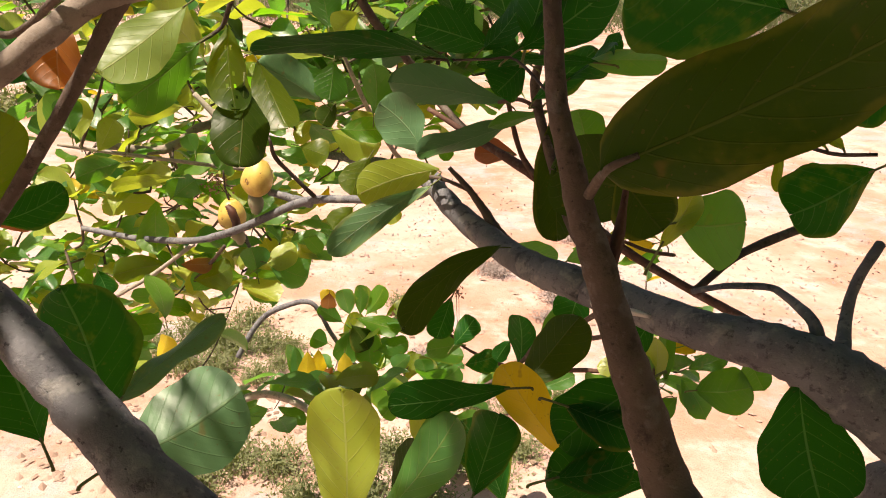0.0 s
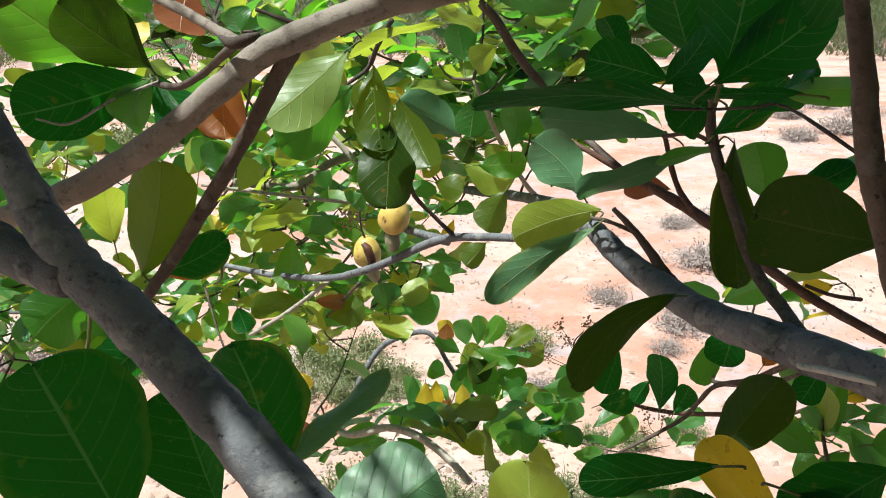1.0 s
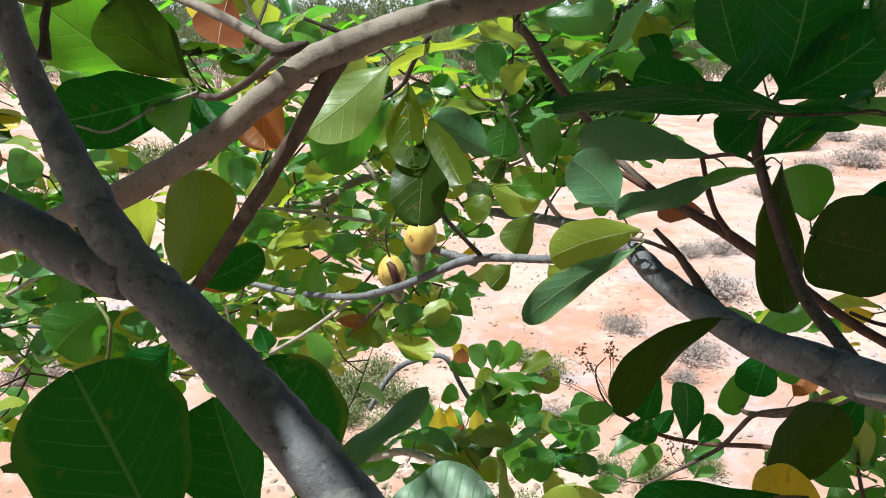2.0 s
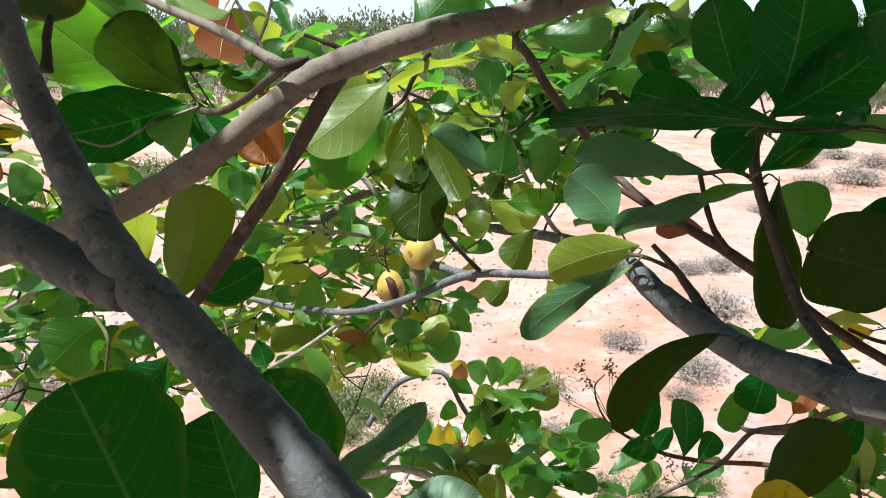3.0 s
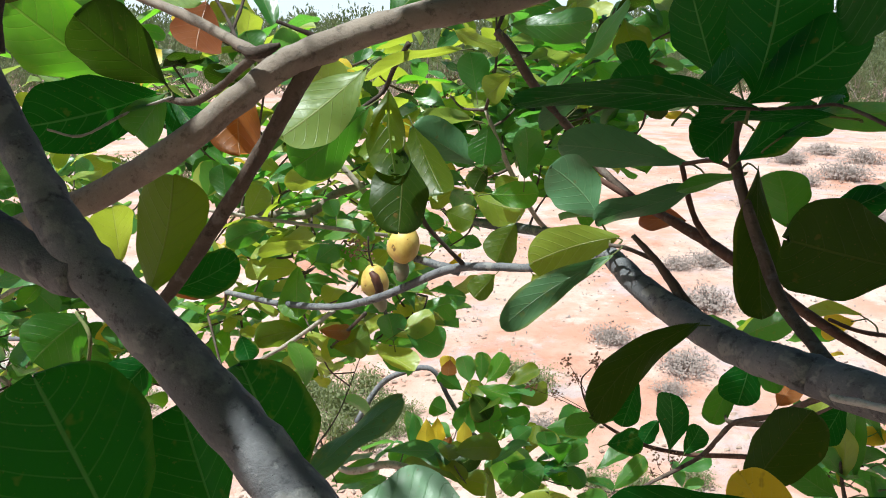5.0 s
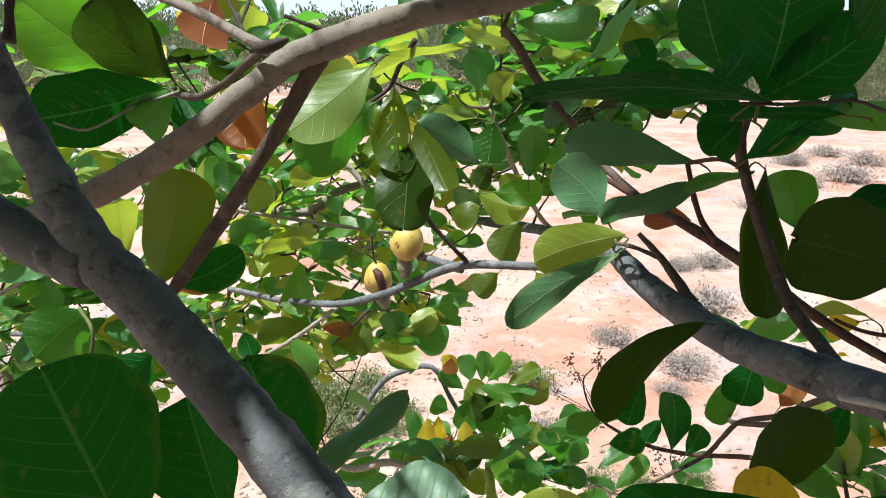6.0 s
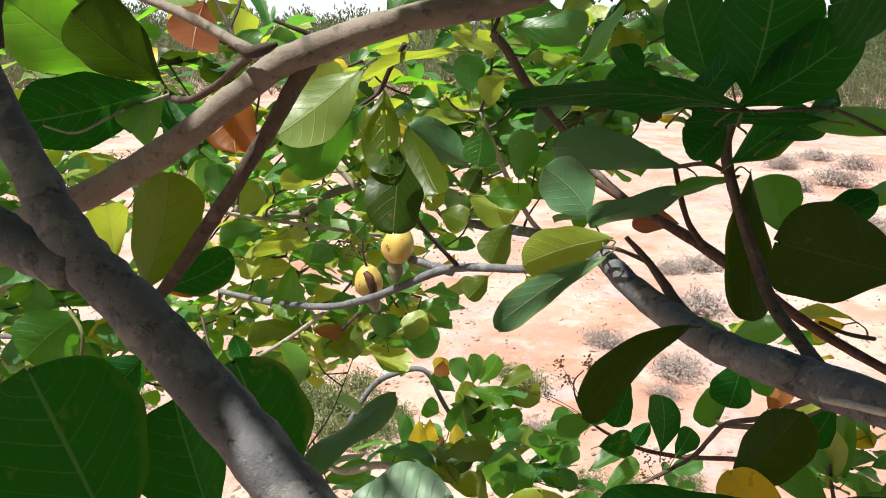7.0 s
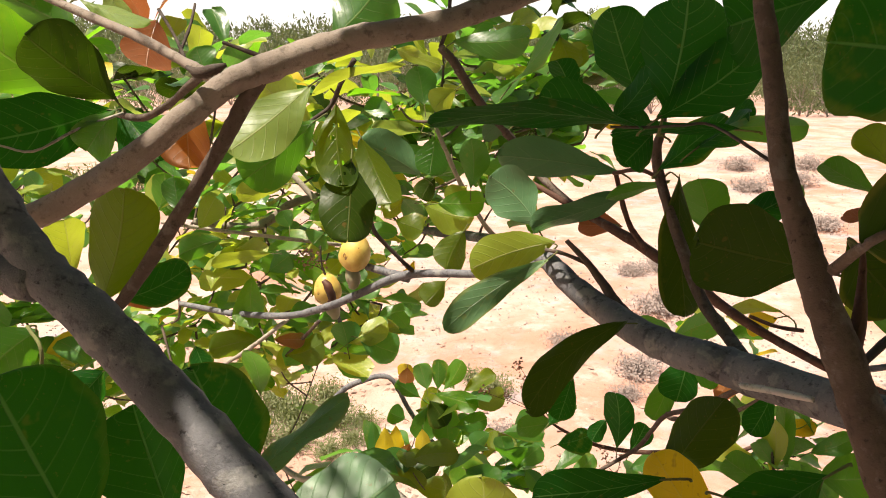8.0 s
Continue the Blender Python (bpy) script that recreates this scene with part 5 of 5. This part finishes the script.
spray((-0.103, 1.522, 1.698), 6, .09, 0.061, bright)
spray((-0.165, 1.433, 1.751), 6, .09, 0.057, lime)
spray((-0.257, 1.456, 1.840), 7, .09, 0.057, bright)
spray((-0.348, 1.456, 1.840), 6, .09, 0.057, lime)
spray((-0.282, 1.348, 1.823), 5, .1, 0.053, bright)
spray((-0.047, 1.384, 1.957), 6, .1, 0.053, bright)
spray((-0.165, 1.492, 1.973), 6, .1, 0.057, lime)
spray((-0.115, 1.578, 1.911), 6, .1, 0.061, bright)
spray((-0.234, 1.506, 2.028), 6, .1, 0.057, bright)
spray((-0.180, 1.834, 1.702), 6, .09, 0.073, green)
spray((0.022, 1.741, 1.742), 5, .08, 0.069, yellow)
spray((-0.922, 1.553, 1.816), 8, .09, 0.073, lime)
spray((-0.848, 1.528, 1.722), 8, .09, 0.073, lime)
spray((-0.992, 1.604, 1.616), 6, .09, 0.078, green)
spray((-0.772, 1.451, 1.818), 6, .09, 0.057, green)
spray((-0.830, 1.480, 1.929), 6, .08, 0.057, lime)
spray((-0.804, 1.745, 1.365), 6, .1, 0.073, mid)
spray((-0.906, 1.719, 1.267), 6, .1, 0.087, green)
spray((-0.707, 1.691, 1.555), 6, .09, 0.055, green)
spray((-0.384, 1.607, 2.017), 6, .09, 0.061, lime)
spray((-0.509, 1.506, 2.028), 6, .09, 0.046, green)
spray((-0.225, 1.628, 2.100), 6, .09, 0.061, lime)
spray((0.611, 1.034, 1.610), 8, .085, 0.053, mid)
spray((0.655, 1.025, 1.576), 8, .085, 0.053, green)
spray((0.603, 1.020, 1.559), 7, .085, 0.053, mid)
spray((0.682, 1.038, 1.627), 5, .085, 0.035, green)
spray((0.537, 1.125, 1.761), 5, .07, 0.046, mid)
spray((0.661, 1.206, 1.677), 4, .07, 0.040, green)
spray((-0.279, 1.238, 2.187), 6, .09, 0.046, green)
spray((-0.325, 1.240, 2.196), 5, .09, 0.046, green)
spray((-0.389, 1.249, 2.231), 5, .09, 0.037, brown)
spray((-0.167, 2.306, 0.750), 4, 0.18, 0.099, mid)
spray((-0.309, 1.947, 0.957), 5, 0.15, 0.101, mid)
spray((0.826, 2.296, 0.712), 4, 0.144, 0.099, green)

def panicle(base, ends, dots, seed):
    """A spent flower head: forked thin stalks with small brown knobs."""
    rng = random.Random(seed)
    head = tagged(new("flower_panicle"), "spent brown cashew flower head on a thin stalk", "flower")
    head.location = base
    b = Vector(base)
    for e in ends:
        e = Vector(e)
        m = b.lerp(e, 0.55) + Vector((rng.gauss(0, 0.004), 0, rng.gauss(0, 0.004)))
        v, f = tube([(*(b - b), 0.0009), (*(m - b), 0.0007), (*(e - b), 0.0005)], 4, 6, 0.05, seed)
        s = new("stalk", mesh_of("stalk", v, f, [redbark]))
        s.parent = head
        verts, faces = [], []
        for _ in range(dots):
            c = e - b + Vector((rng.gauss(0, 1), rng.gauss(0, 1), rng.gauss(0, 1))) * 0.008
            r = rng.uniform(0.0018, 0.0036)
            i = len(verts)
            verts += [c + Vector(d) * r * rng.uniform(0.7, 1.2) for d in ((1, 0, 0), (0, 1, 0), (-1, 0, 0), (0, -1, 0), (0, 0, 1), (0, 0, -1))]
            faces += [(i + a, i + (a + 1) % 4, i + 4) for a in range(4)] + [(i + (a + 1) % 4, i + a, i + 5) for a in range(4)]
        k = new("blossoms", mesh_of("blossoms", verts, faces, [blossom], smooth=False))
        k.parent = head
    return head


panicle((0.336, 1.435, 1.445), [(0.270, 1.465, 1.558), (0.287, 1.456, 1.527), (0.331, 1.466, 1.562), (0.336, 1.463, 1.552)], 26, 3)
panicle((0.337, 1.453, 1.436), [(0.246, 1.466, 1.485), (0.191, 1.469, 1.497)], 16, 4)
panicle((0.460, 1.331, 1.364), [(0.437, 1.342, 1.406), (0.431, 1.333, 1.375), (0.471, 1.341, 1.402)], 18, 5)
panicle((-0.128, 1.298, 1.826), [(-0.154, 1.305, 1.856), (-0.140, 1.303, 1.846), (-0.164, 1.302, 1.841)], 20, 6)
panicle((0.041, 1.524, 2.095), [(0.007, 1.530, 2.117), (0.018, 1.535, 2.139)], 22, 7)

# boughs and dense crown above and behind the camera, which shade it
crown_points = []
for pts in ([(0.80, 0.16, 1.15, 0.06), (1.0, -0.2, 2.0, 0.05), (0.8, -0.5, 2.9, 0.04), (0.2, -0.8, 3.2, 0.03), (-0.6, -0.9, 3.3, 0.02), (-1.6, -0.8, 3.2, 0.01)],
            [(0.88, 0.12, 0.8, 0.06), (1.3, -0.5, 1.7, 0.05), (1.2, -1.2, 2.5, 0.04), (0.3, -1.9, 2.9, 0.025), (-1.0, -2.1, 2.7, 0.012)],
            [(0.84, 0.16, 1.0, 0.05), (1.25, 0.1, 1.9, 0.045), (0.95, 0.0, 2.9, 0.035), (0.2, 0.0, 3.15, 0.025), (-0.9, 0.0, 3.2, 0.012)],
            [(0.95, 0.0, 2.9, 0.03), (0.7, 0.7, 3.05, 0.024), (0.1, 1.3, 3.1, 0.018), (-0.6, 1.6, 3.05, 0.012), (-1.3, 1.8, 2.9, 0.008)],
            [(0.9, 0.1, 0.7, 0.05), (0.5, -0.8, 1.2, 0.035), (-0.2, -1.6, 1.6, 0.025), (-1.2, -1.8, 1.9, 0.012)]):
    limb("bough", greybark, pts)
    crown_points += [(Vector(p[:3]), p[3]) for p in spline(pts, 6)]
crown = random.Random(12)
places = []
for _ in range(620):
    x, y = crown.uniform(-1.9, 2.2), crown.uniform(-2.6, 0.3)
    places.append((x, y, crown.uniform(2.75, 3.7) - 0.3 * max(0.0, -y - 1.0)))
for _ in range(170):
    places.append((crown.uniform(-0.5, 0.5), crown.uniform(-0.45, 0.36), crown.uniform(2.75, 3.5)))
for _ in range(130):
    places.append((crown.uniform(-0.2, 0.7), crown.uniform(0.25, 0.72), crown.uniform(2.8, 3.5)))
for _ in range(330):
    places.append((crown.uniform(-2.0, 2.3), crown.uniform(-2.7, -1.0), crown.uniform(0.7, 2.8)))
for _ in range(120):
    places.append((crown.uniform(1.15, 2.3), crown.uniform(-1.0, 0.8), crown.uniform(0.9, 2.8)))
for _ in range(100):
    places.append((crown.uniform(-0.62, -0.05), crown.uniform(-0.08, 0.32), crown.uniform(2.75, 3.3)))
for _ in range(45):
    places.append((crown.uniform(-0.78, -0.42), crown.uniform(0.33, 0.62), crown.uniform(2.75, 3.2)))
for _ in range(22):
    places.append((crown.uniform(-0.44, -0.28), crown.uniform(0.10, 0.27), crown.uniform(2.62, 2.85)))
for _ in range(10):
    places.append((crown.uniform(-1.7, 0.5), crown.uniform(0.9, 2.3), crown.uniform(2.6, 3.2)))
# spots that the sun reaches through gaps in the crown
gaps = [((-0.077, 1.024, 1.888), 0.22),
        ((-0.051, 0.795, 2.079), 0.2),
        ((0.191, 2.646, 0.862), 0.5),
        ((-0.046, 0.220, 2.040), 0.03),
        ((-0.022, 0.212, 2.018), 0.03),
        ((-0.145, 0.528, 2.164), 0.06),
        ((-0.085, 0.545, 2.200), 0.05),
        ((-0.212, 0.330, 2.134), 0.035),
        ((-0.360, 0.725, 2.203), 0.10),
        ((-0.098, 0.609, 2.158), 0.07),
        ((0.176, 0.700, 1.998), 0.015),
        ((0.066, 0.380, 1.911), 0.06),
        ((-0.020, 0.300, 1.978), 0.06),
        ((0.103, 0.656, 1.983), 0.08),
        ((0.120, 0.696, 2.015), 0.07),
        ((0.195, 0.440, 1.915), 0.05)]


def in_gap(p):
    """True where a place in the crown stands between the sun and a spot that the sun reaches."""
    for spot, r in gaps:
        d = Vector(p) - Vector(spot)
        along = d.dot(SUN_FROM)
        if along > 0 and (d - SUN_FROM * along).length < r:
            return True
    return False


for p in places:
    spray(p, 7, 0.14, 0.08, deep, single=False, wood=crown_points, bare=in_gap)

# the far side of the crown, dense and sunlit
far_side = random.Random(31)
for _ in range(240):
    x, y, z = far_side.uniform(-1.25, 0.36), far_side.uniform(1.3, 2.3), far_side.uniform(1.25, 2.22)
    if (x > 0.1 and z < 1.92) or z < 1.58 + 0.35 * x - 0.2 * (y - 1.3):
        continue
    spray((x, y, z), 6, 0.1, 0.05, far_side.choice((mid, green, lime, lime, bright, bright, pale, dusk)), single=False)

tv, tf = loose_wood
tagged(child("brushwood", mesh_of("brushwood", tv, tf, [brownbark]), tree, tree.location), "thin brown twigs within the crown", kind="stuff")
for m, (vs, fs, us) in loose.items():
    ob = new("foliage", mesh_of("foliage", vs, fs, [joined[m]], us))
    ob.parent = tree
    tagged(ob, "dense leathery leaves", kind="stuff")


# ---- cashew fruits ----
def lathe(profile, sides, wobble, seed, dent=None):
    verts, faces = [], []
    for r, z in profile:
        for k in range(sides):
            a = 2 * math.pi * k / sides
            q = Vector((r * math.cos(a), r * math.sin(a), z))
            q *= 1 + wobble * noise.noise(q * 40 + Vector((seed, 0, 0)))
            verts.append(q)
    n = len(profile)
    for i in range(n - 1):
        for k in range(sides):
            a, b = i * sides + k, i * sides + (k + 1) % sides
            faces.append((a, b, b + sides, a + sides))
    faces.append(tuple(range(sides))[::-1])
    faces.append(tuple((n - 1) * sides + k for k in range(sides)))
    return verts, faces


def cashew_fruit(top, height, width, lean, label, wound):
    fruit = tagged(new("cashew_fruit"), label, "fruit", "cashew fruits on the branch")
    fruit.location = top
    prof = []
    for i in range(13):
        s = i / 12
        r = math.sin(math.pi * (0.06 + 0.88 * s)) ** 0.5 * (0.82 + 0.24 * s)
        prof.append((r * width * 0.52, -height * s))
    v, f = lathe(prof, 20, 0.08, height * 90)
    rot = Euler((radians(lean[0]), radians(lean[1]), 0)).to_matrix()
    ap = new("apple", mesh_of("apple", [rot @ q for q in v], f, [apple_skin]))
    ap.parent = fruit
    tagged(ap, "yellow pear-shaped cashew apple")
    # kidney-shaped nut below the apple
    kv, kf = tube([(-0.002, 0, 0.006, 0.008), (0.002, 0, -0.006, 0.0115), (0.006, 0, -0.018, 0.0105), (0.005, 0, -0.029, 0.005)], 4, 12, 0.05, 3)
    nut = new("nut", mesh_of("nut", [rot @ (q + Vector((0, 0, -height))) for q in kv], kf, [nut_shell]))
    nut.parent = fruit
    tagged(nut, "grey-green kidney-shaped nut")
    sv, sf = tube([(0, 0, -0.003, 0.0022), (-0.004, 0.002, 0.02, 0.0015), (-0.002, 0.004, 0.05, 0.0016)], 4, 7, 0.1, 2)
    st = new("stalk", mesh_of("stalk", [rot @ q for q in sv], sf, [darktwig]))
    st.parent = fruit
    if wound:
        wv, wf = tube([(width * -0.06, -width * 0.40, -height * 0.04, 0.004), (width * 0.08, -width * 0.47, -height * 0.25, 0.0065), (width * 0.16, -width * 0.48, -height * 0.6, 0.0075), (width * 0.12, -width * 0.47, -height * 0.86, 0.003)], 5, 9, 0.25, 5)
        wo = new("split", mesh_of("split", [rot @ q for q in wv], wf, [apple_wound]))
        wo.parent = fruit
        tagged(wo, "dark rotten split in the skin")
    return fruit


cashew_fruit((-0.111, 1.152, 1.862), 0.0520, 0.0470, (6, -5), "ripe yellow cashew fruit with a dark rotten split", True)
cashew_fruit((-0.051, 1.091, 1.943), 0.0560, 0.0490, (-8, 12), "ripe yellow cashew fruit half hidden by a leaf", False)
